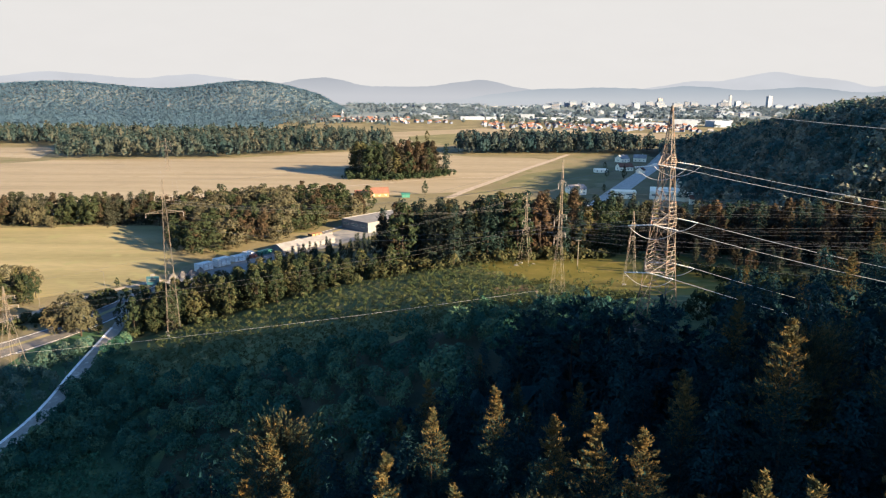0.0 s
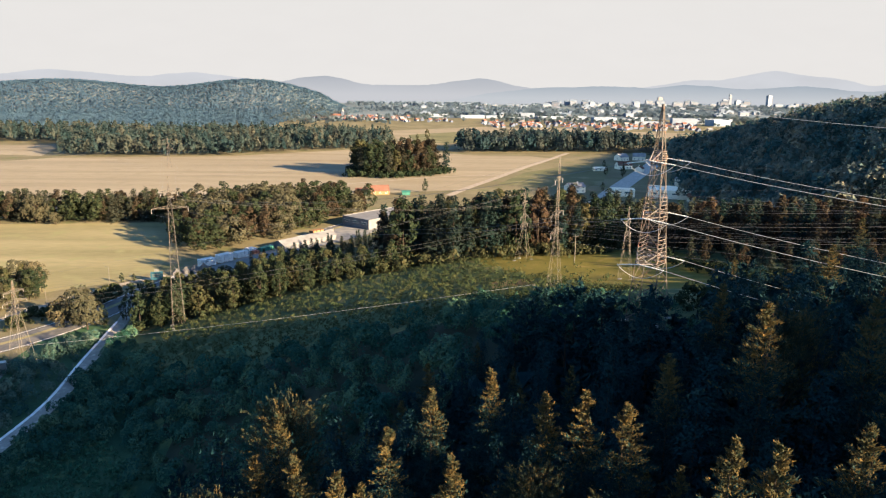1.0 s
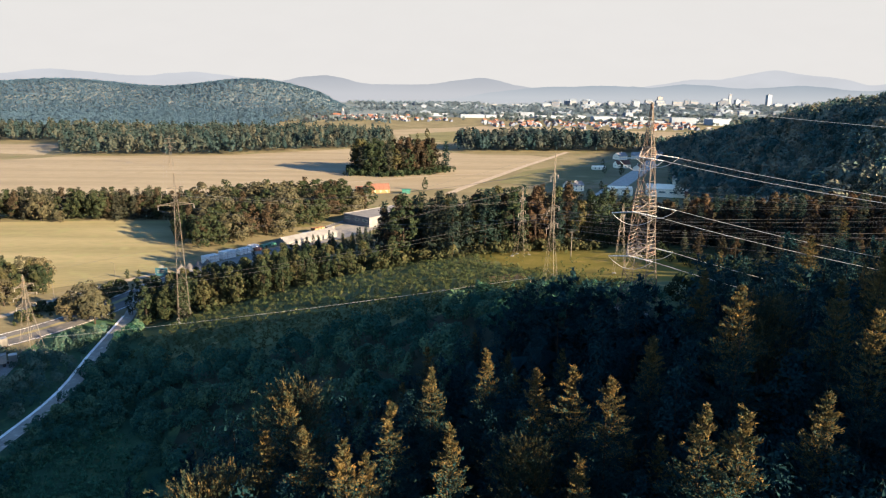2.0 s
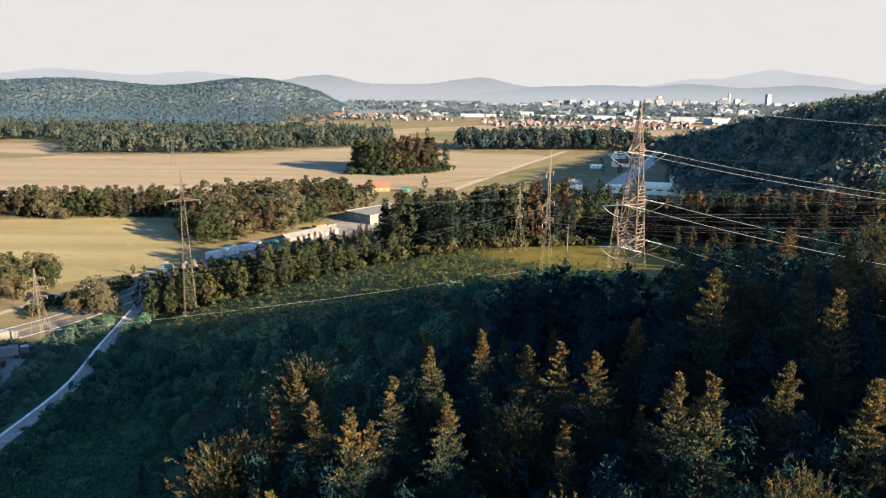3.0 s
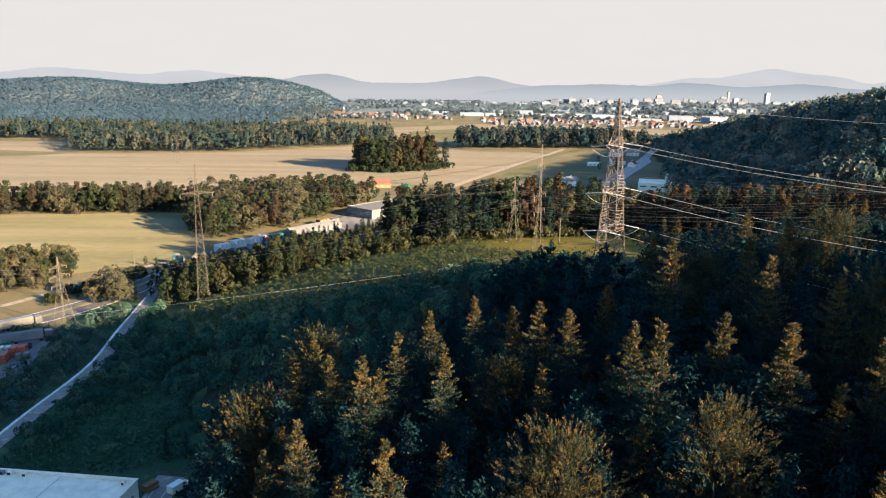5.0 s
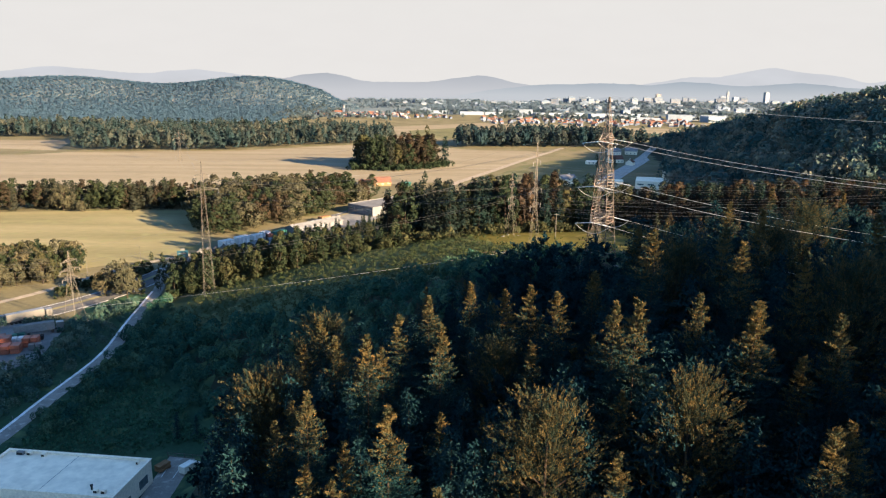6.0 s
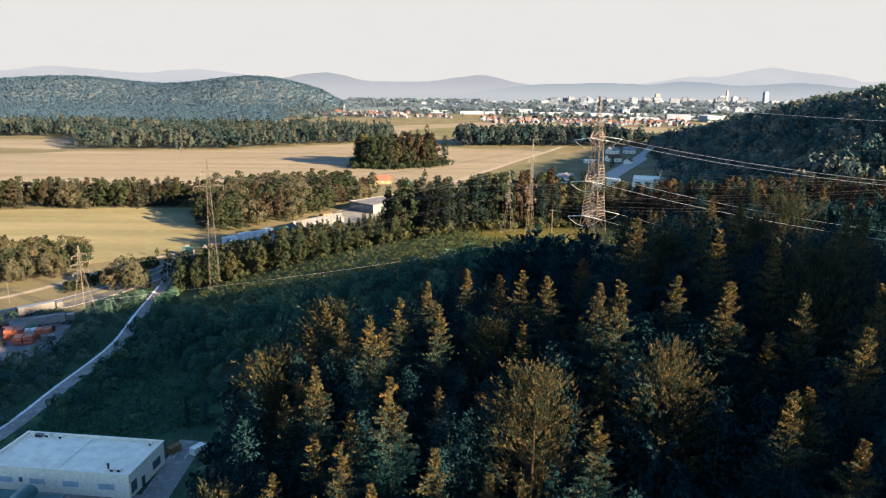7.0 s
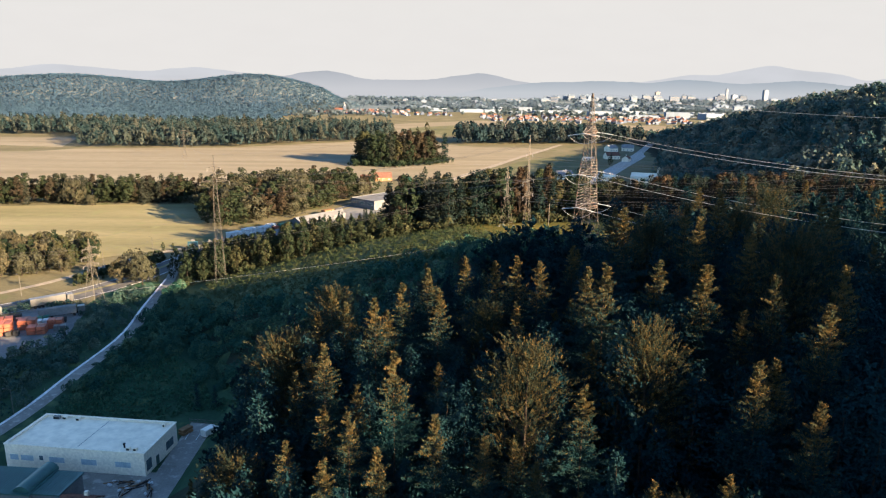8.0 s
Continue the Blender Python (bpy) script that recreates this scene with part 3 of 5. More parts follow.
        tip = np.array([math.cos(a) * run, math.sin(a) * run, min(z0 + run * steep + 0.05 * h, h * rng.uniform(0.90, 1.0))])
        if b % 4 == 0:
            limbs.append((tuple(root), tuple(root + (tip - root) * 0.85)))
        for s in range(plumes):
            f = rng.uniform(0.03, 1.0) ** 0.75
            side = rng.normal(0, 0.16 * reach * f + 0.15, 3) * [1, 1, 0.45]
            p = root + f * (tip - root) + side
            way = unit((unit((tip - root)[None])[0] + side * 0.25 + [0, 0, 0.55] + rng.normal(0, 0.2, 3))[None])[0]
            length = rng.uniform(0.6, 1.5)
            n = 16
            g = rng.uniform(0, 1, n)
            cs.append(p + g[:, None] * way * length + (g ** 2)[:, None] * np.array([0, 0, -0.22 * length]) + rng.normal(0, 0.11, (n, 3)) * (1.2 - 0.9 * g[:, None]))
            ds.append(np.repeat(way[None], n, 0))
    c, d = np.concatenate(cs), np.concatenate(ds)
    return limbs, leaves(c, d, 0.29, 0.09, rng, 0.34)


def round_crown(h, spread, rng, clumps, per, leaf, low=0.12, peak=0.0):
    """A full crown of leaf clumps that face outward, with gaps; peak narrows it towards the top."""
    limbs, cs, ds = [], [], []
    mid, tall = h * (1 + low) / 2, h * (1 - low) / 2
    for k in range(clumps):
        v = unit(rng.normal(0, 1, 3))
        if v[2] < -0.9:
            v[2] = -v[2]
        r = rng.uniform(0.62, 0.95)
        thin = 1.0 - peak * max(0.0, v[2])
        c0 = np.array([v[0] * spread * r * thin, v[1] * spread * r * thin, mid + v[2] * tall * r])
        if k % 5 == 0:
            limbs.append(((0, 0, h * rng.uniform(0.15, 0.4)), tuple(c0)))
        q = unit(rng.normal(0, 0.8, (per, 3)) + v * 0.7 + [0, 0, 0.2])
        cs.append(c0 + q * (spread * 0.26) * rng.uniform(0.7, 1.05, (per, 1)) * [1, 1, 1.15])
        ds.append(q * 0.75 + v * 0.35)
    c, d = np.concatenate(cs), np.concatenate(ds)
    return limbs, facing(c, d, leaf * 1.3, leaf, rng, 0.42, 0.5)


CROWNS = {}


def plant(name, limbs, tris, material, h, r, label, rng, top=None, many=9):
    CROWNS.setdefault(name, []).append((tris, h, material))
    t = tagged(new(name), label, "tree")
    part("trunk", grow_trunk(h, r, limbs[:many], rng, 0.74 if "beech" in name or "leafy" in name or "oak" in name else 0.96), M_BARK, t, "brown bark trunk")
    c = new("crown", tri_mesh("crown", tris, material))
    c.parent = t
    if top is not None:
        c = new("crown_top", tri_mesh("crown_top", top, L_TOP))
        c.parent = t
        tagged(c, "crown top in golden needles, coloured as if sunlit", kind="stuff")
    return t


def make_kinds():
    kinds = {}
    rng = np.random.default_rng(5)
    for i in range(4):
        limbs, tris, top = tall_pine(20, (7.6, 7.0, 8.0, 7.2)[i], rng, 0.13, (1.15, 1.05, 1.2, 1.0)[i])
        kinds["pine%d" % i] = plant("pine_tree", limbs, tris, L_PINE, 20, 0.17, "tall conifer with dark needles and a top coloured as sunlit", rng, top)
    for i in range(2):
        limbs, tris, top = tall_pine(20, (6.4, 6.9)[i], rng, 0.13, (1.1, 1.0)[i], 0.3)
        kinds["lesser%d" % i] = plant("conifer", limbs, tris, L_PINE, 20, 0.17, "slender conifer in the slope wood, top coloured as sunlit", rng, top)
    for i in range(3):
        kinds["broad%d" % i] = plant("beech_tree", *plumed_beech(24, 7.4, rng), L_BROAD, 24, 0.36, "tall beech with rising fans of golden-green sprays", rng)
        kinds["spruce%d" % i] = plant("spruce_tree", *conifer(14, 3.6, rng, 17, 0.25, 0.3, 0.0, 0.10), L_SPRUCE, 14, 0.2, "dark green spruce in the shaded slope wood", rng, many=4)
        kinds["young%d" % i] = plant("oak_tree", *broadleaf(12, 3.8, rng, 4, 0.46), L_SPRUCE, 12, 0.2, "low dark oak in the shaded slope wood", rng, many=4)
    for i in range(3):
        kinds["midround%d" % i] = plant("leafy_tree", *round_crown(12, 2.7, rng, 50, 23, 0.38, 0.04, 0.5), L_LEAFY, 12, 0.2, "round leafy tree in olive green", rng, many=3)
        kinds["midcone%d" % i] = plant("fir_tree", *conifer(16, 2.9, rng, 8, 0.50, 0.25, 0.1, 0.03), L_FIR, 16, 0.22, "dark fir with dense drooping branches", rng, many=2)
        kinds["midcopper%d" % i] = plant("copper_tree", *round_crown(16, 2.8, rng, 48, 25, 0.46, 0.04, 0.65), L_COPPER, 16, 0.24, "tree with brownish copper foliage", rng, many=3)
    for i in range(2):
        kinds["willow%d" % i] = plant("willow_tree", *round_crown(10, 4.2, rng, 52, 34, 0.45, 0.08), L_WILLOW, 10, 0.25, "grey-green rounded willow at the wood edge", rng, many=4)
    return kinds


KINDS = make_kinds()
used = set()


def set_tree(kind, x, y, h, rng, label="", group="", z=None, fat=1.0):
    """Stand a tree of a kind on the ground, h metres high."""
    proto = KINDS[kind]
    base = {"pine": 20, "lesser": 20, "broad": 24, "spruce": 14, "young": 12, "midround": 12, "midcone": 16, "midcopper": 16, "willow": 10}[kind.rstrip("0123456789")]
    s = h / base
    m = pose(x, y, gz(x, y) - 0.2 if z is None else z, 0, 0, rng.uniform(0, 360)) @ Matrix.Diagonal((s * fat, s * fat, s, 1))
    if kind in used:
        ob = copy_thing(proto, m)
    else:
        used.add(kind)
        ob = proto
    ob.matrix_basis = m
    if label:
        ob["label"] = label
    if group:
        ob["group"] = group
    return ob


def inside(x, y, poly):
    hit = False
    for (x0, y0), (x1, y1) in zip(poly, poly[1:] + poly[:1]):
        if (y0 > y) != (y1 > y) and x < (x1 - x0) * (y - y0) / (y1 - y0) + x0:
            hit = not hit
    return hit


def scatter(poly, gap, rng, keep=lambda x, y: True):
    """Points over an outline, no nearer to one another than about gap."""
    xs, ys = [p[0] for p in poly], [p[1] for p in poly]
    pts = []
    y = min(ys)
    odd = 0
    while y < max(ys):
        x = min(xs) + odd * gap / 2
        while x < max(xs):
            px, py = x + rng.uniform(-0.38, 0.38) * gap, y + rng.uniform(-0.38, 0.38) * gap
            wob = 0.35 * gap + 1.5
            if inside(px + wob * noise.noise(Vector((px, py, 0)) * 0.08), py + wob * noise.noise(Vector((py, px, 9)) * 0.08), poly) and keep(px, py):
                pts.append((px, py))
            x += gap
        y += gap * 0.87
        odd = 1 - odd
    return pts


def pick(rng, names):
    n = names[int(rng.integers(len(names)))]
    counts = {"pine": 4, "lesser": 2, "broad": 3, "spruce": 3, "young": 3, "midround": 3, "midcone": 3, "midcopper": 3, "willow": 2}
    return n + str(int(rng.integers(counts[n])))


def joined_wood(name, pts, names, h0, h1, label, rng):
    """A wood too dense to count: crowns of several kinds joined, one mesh a kind of leaf."""
    by_leaf = {}
    for x, y in pts:
        tris, h, mat = CROWNS[names[int(rng.integers(len(names)))]][int(rng.integers(2))]
        s, a = rng.uniform(h0, h1) / h, rng.uniform(0, math.tau)
        turn = np.array([[math.cos(a), -math.sin(a), 0], [math.sin(a), math.cos(a), 0], [0, 0, 1]])
        own = by_leaf.setdefault(mat.name, (mat, [], []))
        own[1].append(tris @ turn.T * s * [1.3, 1.3, 1] + [x, y, gz(x, y) - 0.5])
        own[2].append(np.full(len(tris), rng.uniform(0, 1)))
    for mat, lot, tones in by_leaf.values():
        tagged(new(name, tri_mesh(name, np.concatenate(lot), mat, np.concatenate(tones))), label, "wood", kind="stuff")


# single trees of the slope wood: kind, x, y, level of the top
rng = np.random.default_rng(11)
PINES = [(7.2, 70.1, 54.1), (25.9, 41.8, 60.3), (24.1, 45.1, 58.8), (-8.3, 52.9, 51.5), (-15.1, 43.6, 47.1), (39.3, 21.4, 54.0), (1.3, 24.3, 45.5), (39.0, 39.0, 60.8), (-10.1, 29.3, 43.4), (0.4, 69.4, 51.9), (15.0, 56.8, 57.5), (11.7, 59.5, 56.0), (18.5, 54.7, 57.2), (34.7, 45.3, 59.9)]
PINES += [(14.1, 48.3, 52.2), (-17.9, 72.5, 47.3), (-13.8, 61.3, 48.1), (-6.4, 55.4, 48.6), (47.7, 36.1, 60.1), (50.5, 27.6, 58.8), (7.3, 22.5, 43.5), (11.2, 24.1, 41.9), (-5.9, 24.5, 40.9), (44.0, 16.0, 51.1), (-19.0, 32.3, 37.5), (56.0, 34.0, 62.0), (13.5, 21.0, 41.0), (-12.5, 23.5, 40.0), (49.5, 48.3, 63.4), (81.0, 122.0, 62.5), (39.9, 39.9, 60.5), (64.0, 52.0, 67.0), (70.0, 66.0, 66.5), (92.0, 112.0, 63.0), (33.2, 60.4, 65.2), (43.5, 59.5, 66.0), (51.0, 64.5, 67.6), (36.5, 78.0, 62.0), (58.0, 92.0, 64.0)]
PINES += [(-0.1, 83.0, 49.4), (-4.0, 59.9, 52.0), (2.1, 52.2, 53.3), (-4.2, 34.0, 49.9), (19.7, 25.2, 49.0), (43.1, 24.7, 52.8), (43.9, 36.3, 55.2), (57.2, 38.2, 57.1), (25.8, 64.6, 57.5), (43.0, 52.3, 65.0)]
BEECHES = [(13.6, 32.8, 56.0), (30.2, 33.4, 58.4), (-18.8, 81.2, 48.7), (-22.8, 63.1, 45.9), (-27.5, 35.9, 36.7), (10.3, 55.5, 52.8), (41.2, 70.0, 65.4), (56.0, 48.0, 69.8), (72.5, 90.0, 68.0), (61.0, 79.0, 66.0), (30.0, 17.0, 41.0), (-25.5, 61.5, 46.0)]
hero_xy = []
for k, row in (("pine", PINES), ("broad", BEECHES)):
    for x, y, top in row:
        h = max(9.0, top - gz(x, y) + 0.4)
        set_tree(pick(rng, [k]), x, y, h, rng, group="trees of the slope wood", fat=min(1.15, max(0.86, 15.0 / h)) if k == "pine" else min(1.25, max(0.95, 15.0 / h)))
        hero_xy.append((x, y))


def clear_of(pts, gap):
    return lambda x, y: all((x - a) ** 2 + (y - b) ** 2 > gap * gap for a, b in pts)


SLOPE = [(-40, 6), (-40, 40), (-38, 66), (-28, 84), (0, 92), (18, 112), (30, 100), (48, 104), (52, 120), (92, 126), (112, 140), (128, 128), (128, 118), (50, 6)]
TOPS = np.array(PINES + BEECHES)


def canopy(x, y):
    """Level of the leaf roof near a spot, from the tall trees about it."""
    w = 1.0 / ((TOPS[:, 0] - x) ** 2 + (TOPS[:, 1] - y) ** 2 + 20.0) ** 1.5
    return float((w * TOPS[:, 2]).sum() / w.sum())


for x, y in scatter(SLOPE, 6.2, rng, clear_of(hero_xy, 2.6)):
    room = 83.0 - 0.342 * y - gz(x, y) if abs(x - 0.34 * y) < 8 and y > 72 else 99.0
    if room < 3:
        continue
    low = rng.uniform(9, 14) + 6.0 * smooth01((x - 44) / 14) * smooth01((112 - y) / 16) - 2.0 * smooth01((y - 100) / 12)
    deep = smooth01((88 - y) / 14) * smooth01((x + 38) / 12) * (0.45 if rng.uniform() < 0.22 else 1.0)
    dense = max(low, canopy(x, y) - gz(x, y) - rng.uniform(3.0, 8.5))
    k = pick(rng, ["lesser"] if rng.uniform() < (0.26 if x < 24 and y < 80 else 0.10) else ["spruce", "spruce", "young"] if deep < 0.5 else ["spruce"])
    set_tree(k, x, y, min(room, low + (dense - low) * deep), rng, group="trees of the slope wood", fat=0.9)
for x, y, top in ((20.9, 119.0, 49.9), (24.0, 104.0, 54.8), (29.5, 108.0, 52.8), (17.0, 110.0, 50.0), (27.0, 98.0, 54.5), (21.0, 96.0, 53.5), (14.0, 101.0, 49.5), (33.0, 93.0, 57.0), (37.6, 80.0, 63.5), (44.2, 77.0, 64.0), (30.0, 85.0, 58.5), (24.0, 82.0, 55.5), (49.0, 84.0, 62.0)):
    h = top - gz(x, y) + 0.3
    set_tree(pick(rng, ["young"] if h < 16 else ["spruce"]), x, y, h, rng, group="trees of the slope wood", fat=1.15)
for x, y in scatter([(-43, 62), (-44, 88), (-46, 112), (-60, 115), (-64, 124), (-50, 122), (-36, 100), (-34, 62)], 4.6, rng):
    set_tree(pick(rng, ["young", "spruce"]), x, y, rng.uniform(5, 9), rng, group="trees of the slope wood")
RIGHT_WOOD = [(112, 140), (92, 190), (82, 240), (120, 330), (230, 330), (230, 200), (150, 140)]
for x, y in scatter(RIGHT_WOOD, 8.4, rng):
    set_tree(pick(rng, ["midcone", "midcopper"]), x, y, rng.uniform(7.5, 10.5) + (10.0 if y > 240 - 0.65 * (x - 60) else 0.0), rng, group="trees of the east wood", fat=1.15)
BACK_WOOD = [(-15, 244), (0, 238), (30, 243), (60, 243), (78, 260), (120, 340), (30, 345), (-14, 318), (-19, 270)]
for x, y in scatter(BACK_WOOD, 7.0, rng):
    set_tree(pick(rng, ["midcone", "midcone", "midcopper", "midround"]), x, y, rng.uniform(19, 27) - 9.0 * smooth01((y - 285) / 30) * (x < 40), rng, group="trees of the wood behind the clearing", fat=1.1)
ROW = [(-104, 226), (-84, 224), (-50, 224), (-12, 232), (-12, 246), (-50, 252), (-96, 262), (-108, 246)]
for x, y in scatter(ROW, 5.8, rng):
    set_tree(pick(rng, ["midround"]), x, y, rng.uniform(12, 15.5) - 3.5 * smooth01((x + 60) / 40), rng, group="leafy trees below the clearing")
for x, y in scatter([(-84, 318), (-44, 372), (-24, 396), (-12, 384), (-30, 350), (-66, 306)], 6.5, rng):
    set_tree(pick(rng, ["midcone", "midcone", "midround"]), x, y, rng.uniform(6.5, 11), rng, group="young trees before the storage yard")
BELT = [(-165, 434), (-130, 356), (-118, 344), (-94, 376), (-58, 440), (-40, 476), (-70, 505), (-165, 462)]
joined_wood("field_belt", scatter([(-420, 392), (-265, 430), (-165, 436), (-165, 462), (-265, 452), (-420, 420)], 5.8, rng), ["fir_tree", "fir_tree", "copper_tree", "leafy_tree"], 14, 21, "belt of dark leafy trees between two fields", rng)
joined_wood("yard_wood", scatter(BELT, 8.6, rng), ["leafy_tree", "leafy_tree", "copper_tree", "willow_tree"], 15, 22, "olive leafy wood behind the storage yard", rng)
for x, y, h, k in ((-121.5, 233, 13, "willow0"), (-126.5, 238, 14, "willow1"), (-131.5, 236, 11, "willow0"), (-117, 236, 9, "midround0"), (-166, 275, 11, "midround1"), (-172, 283, 12, "midround2"), (-160, 270, 10, "midround0"), (-180, 276, 12, "midround1"), (-187, 284, 12, "midround0"), (-135, 293, 5, "midround1"), (-131, 296, 4, "midround2"), (-112, 243, 10, "midround0"), (-110, 252, 12, "midround1"), (-116, 258, 11, "midround2"), (-113, 266, 10, "midround0"), (-3.4, 572, 12, "midround1"), (-4, 1159, 20, "midround2"), (-32, 1144, 10, "midround0"), (-20, 1150, 12, "midround1"), (-246, 428, 17, "willow1"), (-232, 424, 8, "willow0"), (180, 700, 10, "midround1"), (195, 690, 12, "midround0"), (150, 590, 8, "midround2"), (210, 745, 10, "midcone0"), (196, 772, 9, "midround2")):
    set_tree(k, x, y, h, rng)
for x, y in scatter([(-205, 246), (-176, 240), (-158, 264), (-156, 284), (-215, 290)], 5.2, rng):
    set_tree(pick(rng, ["midround", "midround", "willow"]), x, y, rng.uniform(9, 13), rng, group="trees between highway and field")
GROVE = [(-74, 680), (-40, 668), (0, 690), (20, 715), (0, 735), (-50, 740), (-78, 712)]
for x, y in scatter(GROVE, 8.6, rng):
    set_tree(pick(rng, ["midround", "midcone"] if x < -38 or x > 8 else ["midcopper", "midcopper", "midround"]), x, y, rng.uniform(25, 36), rng, group="trees of the field grove", fat=1.25)

# ---- woods too many to count ----


def crown_cloud(x, y, z, h, r, n, rng, pointed=None, clump=0.75, lobes=6):
    """Leaf clumps over many crowns at once: each crown is a handful of lobes whose leaves face outward."""
    x, y, z, h, r = (np.asarray(v, float)[:, None] for v in (x, y, z, h, r))
    m = len(x)
    lobe = unit(rng.normal(0, 1, (m, lobes, 3)))
    lobe[..., 2] = np.abs(lobe[..., 2]) * 1.2 - 0.3
    pickd = np.repeat(rng.integers(0, lobes, (m, n))[..., None], 3, -1)
    base = np.take_along_axis(lobe, pickd, 1)
    q = unit(rng.normal(0, 0.75, (m, n, 3)) + base * 0.75 + [0, 0, 0.15])
    rel = base * 0.60 + q * rng.uniform(0.36, 0.5, (m, n, 1))
    taper = np.ones((m, n))
    if pointed is not None:
        taper = np.where(pointed[:, None], np.clip(1.02 - 0.85 * np.clip(rel[..., 2], -0.2, 1.0), 0.12, 1.15), 1.0)
    c = np.stack([x + rel[..., 0] * r * taper, y + rel[..., 1] * r * taper, z + h * 0.46 + rel[..., 2] * h * 0.54], -1)
    size = np.broadcast_to(r * clump, (m, n)).reshape(-1)
    return facing(c.reshape(-1, 3), (q * 0.7 + base * 0.4).reshape(-1, 3), size * 1.3, size, rng, 0.4, 0.6)


def wood(name, pts, h0, h1, n, material, label, category, rng, spread=0.26, cone=0.5, clump=0.75):
    x, y = np.array([p[0] for p in pts]), np.array([p[1] for p in pts])
    h = rng.uniform(h0, h1, len(x))
    tris = crown_cloud(x, y, ground(x, y), h, h * spread * rng.uniform(0.8, 1.2, len(x)), n, rng, rng.uniform(0, 1, len(x)) < cone, clump)
    return tagged(new(name, tri_mesh(name, tris, material, np.repeat(rng.uniform(0, 1, len(x)), n))), label, category, kind="stuff")


rng = np.random.default_rng(23)
wood("far_wood", scatter([(-446, 840), (-260, 866), (-95, 985), (-55, 1045), (-60, 1120), (-150, 1200), (-500, 1200), (-1000, 1260), (-1300, 1260), (-1300, 1080), (-900, 1060), (-540, 1050)], 10.5, rng), 13, 30, 62, L_FAR, "mixed wood across the fields in low sun", "wood", rng, 0.22, 0.6, 0.44)
wood("valley_wood", scatter([(38, 930), (150, 955), (278, 950), (330, 990), (300, 1060), (150, 1080), (45, 1010)], 11, rng), 18, 31, 110, L_VALLEY, "dark mixed wood in the valley", "wood", rng, 0.26, 0.3, 0.36)
wood("hill_wood", scatter([(150, 335), (185, 440), (215, 590), (285, 800), (310, 960), (420, 1060), (560, 1000), (560, 300), (230, 260)], 11.5, rng), 10, 22, 110, L_HILL, "shaded dark wood on the steep hillside", "wood", rng, 0.36, 0.25, 0.28)
# Leaf colour carries the haze; crowns are flattened to keep shadows faint.
wood("distant_wood", scatter([(-2400, 1900), (-1300, 1380), (-330, 1380), (-360, 1800), (-300, 2050), (-250, 2400), (-280, 2700), (-2400, 2700)], 13.5, rng), 5.5, 8, 12, L_BLUE, "wood on the long distant hill, leaves tinted blue for haze", "wood", rng, 1.15, 0.0, 0.5)
wood("ridge_wood", scatter([(30, -200), (60, -182), (267, 136), (351, 82), (300, -20), (144, -237)], 11, rng), 12, 18, 40, L_HILL, "unseen wood on the ridge added to shade the slope", "wood", rng, 0.32)


def scrub(name, poly, gap, h0, h1, n, material, label, rng, keep=lambda x, y: True, clump=0.5, spread=0.55, cone=0.0):
    pts = scatter(poly, gap, rng, keep)
    x, y = np.array([p[0] for p in pts]), np.array([p[1] for p in pts])
    h = rng.uniform(h0, h1, len(x))
    tris = crown_cloud(x, y, ground(x, y) - h * 0.2, h, h * spread, n, rng, rng.uniform(0, 1, len(x)) < cone, clump)
    return tagged(new(name, tri_mesh(name, tris, material, np.repeat(rng.uniform(0, 1, len(x)), n))), label, "shrubs", kind="stuff")


SLOPE_SCRUB = [(-97, 168), (-98, 190), (-62, 178), (-30, 164), (0, 150), (22, 136), (34, 124), (18, 112), (0, 92), (-28, 84), (-38, 70), (-40, 114), (-60, 124), (-68, 142)]
scrub("scrub", SLOPE_SCRUB, 6.0, 4.5, 9.0, 560, L_SCRUB, "dense dark green scrub on the shaded slope", rng, clump=0.12, spread=0.48, cone=0.25)
scrub("lane_side_scrub", [(-99, 142), (-99.2, 170), (-101.5, 186), (-105, 203), (-108, 220), (-98, 222), (-93, 200), (-72, 182), (-70, 150)], 5.4, 4.0, 7.5, 480, L_SCRUB, "dark green scrub reaching down to the lane", rng, clump=0.13, spread=0.48, cone=0.2)
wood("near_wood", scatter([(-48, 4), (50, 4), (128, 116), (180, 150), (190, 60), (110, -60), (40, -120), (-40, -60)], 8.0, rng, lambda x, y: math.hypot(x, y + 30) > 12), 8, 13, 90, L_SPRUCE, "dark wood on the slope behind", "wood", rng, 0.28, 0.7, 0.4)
scrub("crest_bushes", [(46, 104), (52, 122), (92, 128), (110, 142), (90, 190), (78, 236), (70, 236), (84, 180), (62, 140), (46, 126)], 4.6, 2.0, 5.5, 150, L_LEAFY, "bushes along the grassy crest", rng, clump=0.24)
scrub("pylon_bushes", [(18, 112), (30, 100), (48, 104), (46, 122), (36, 130), (26, 150), (20, 130)], 4.0, 2.0, 5.5, 240, L_SCRUB, "bushes round the foot of the pylon", rng, lambda x, y: math.hypot(x - 38.5, y - 111) > 7.5, clump=0.16)
scrub("row_bushes", ROW, 4.2, 3.0, 5.5, 110, L_LEAFY, "bushes at the foot of the leafy row", rng, clump=0.28)
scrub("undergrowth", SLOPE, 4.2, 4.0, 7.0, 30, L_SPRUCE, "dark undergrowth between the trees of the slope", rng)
CLEARING = [(-98, 200), (-86, 222), (-50, 222), (-12, 230), (30, 240), (50, 238), (56, 200), (50, 150), (36, 124), (22, 136), (0, 150), (-30, 164), (-62, 178), (-98, 190)]
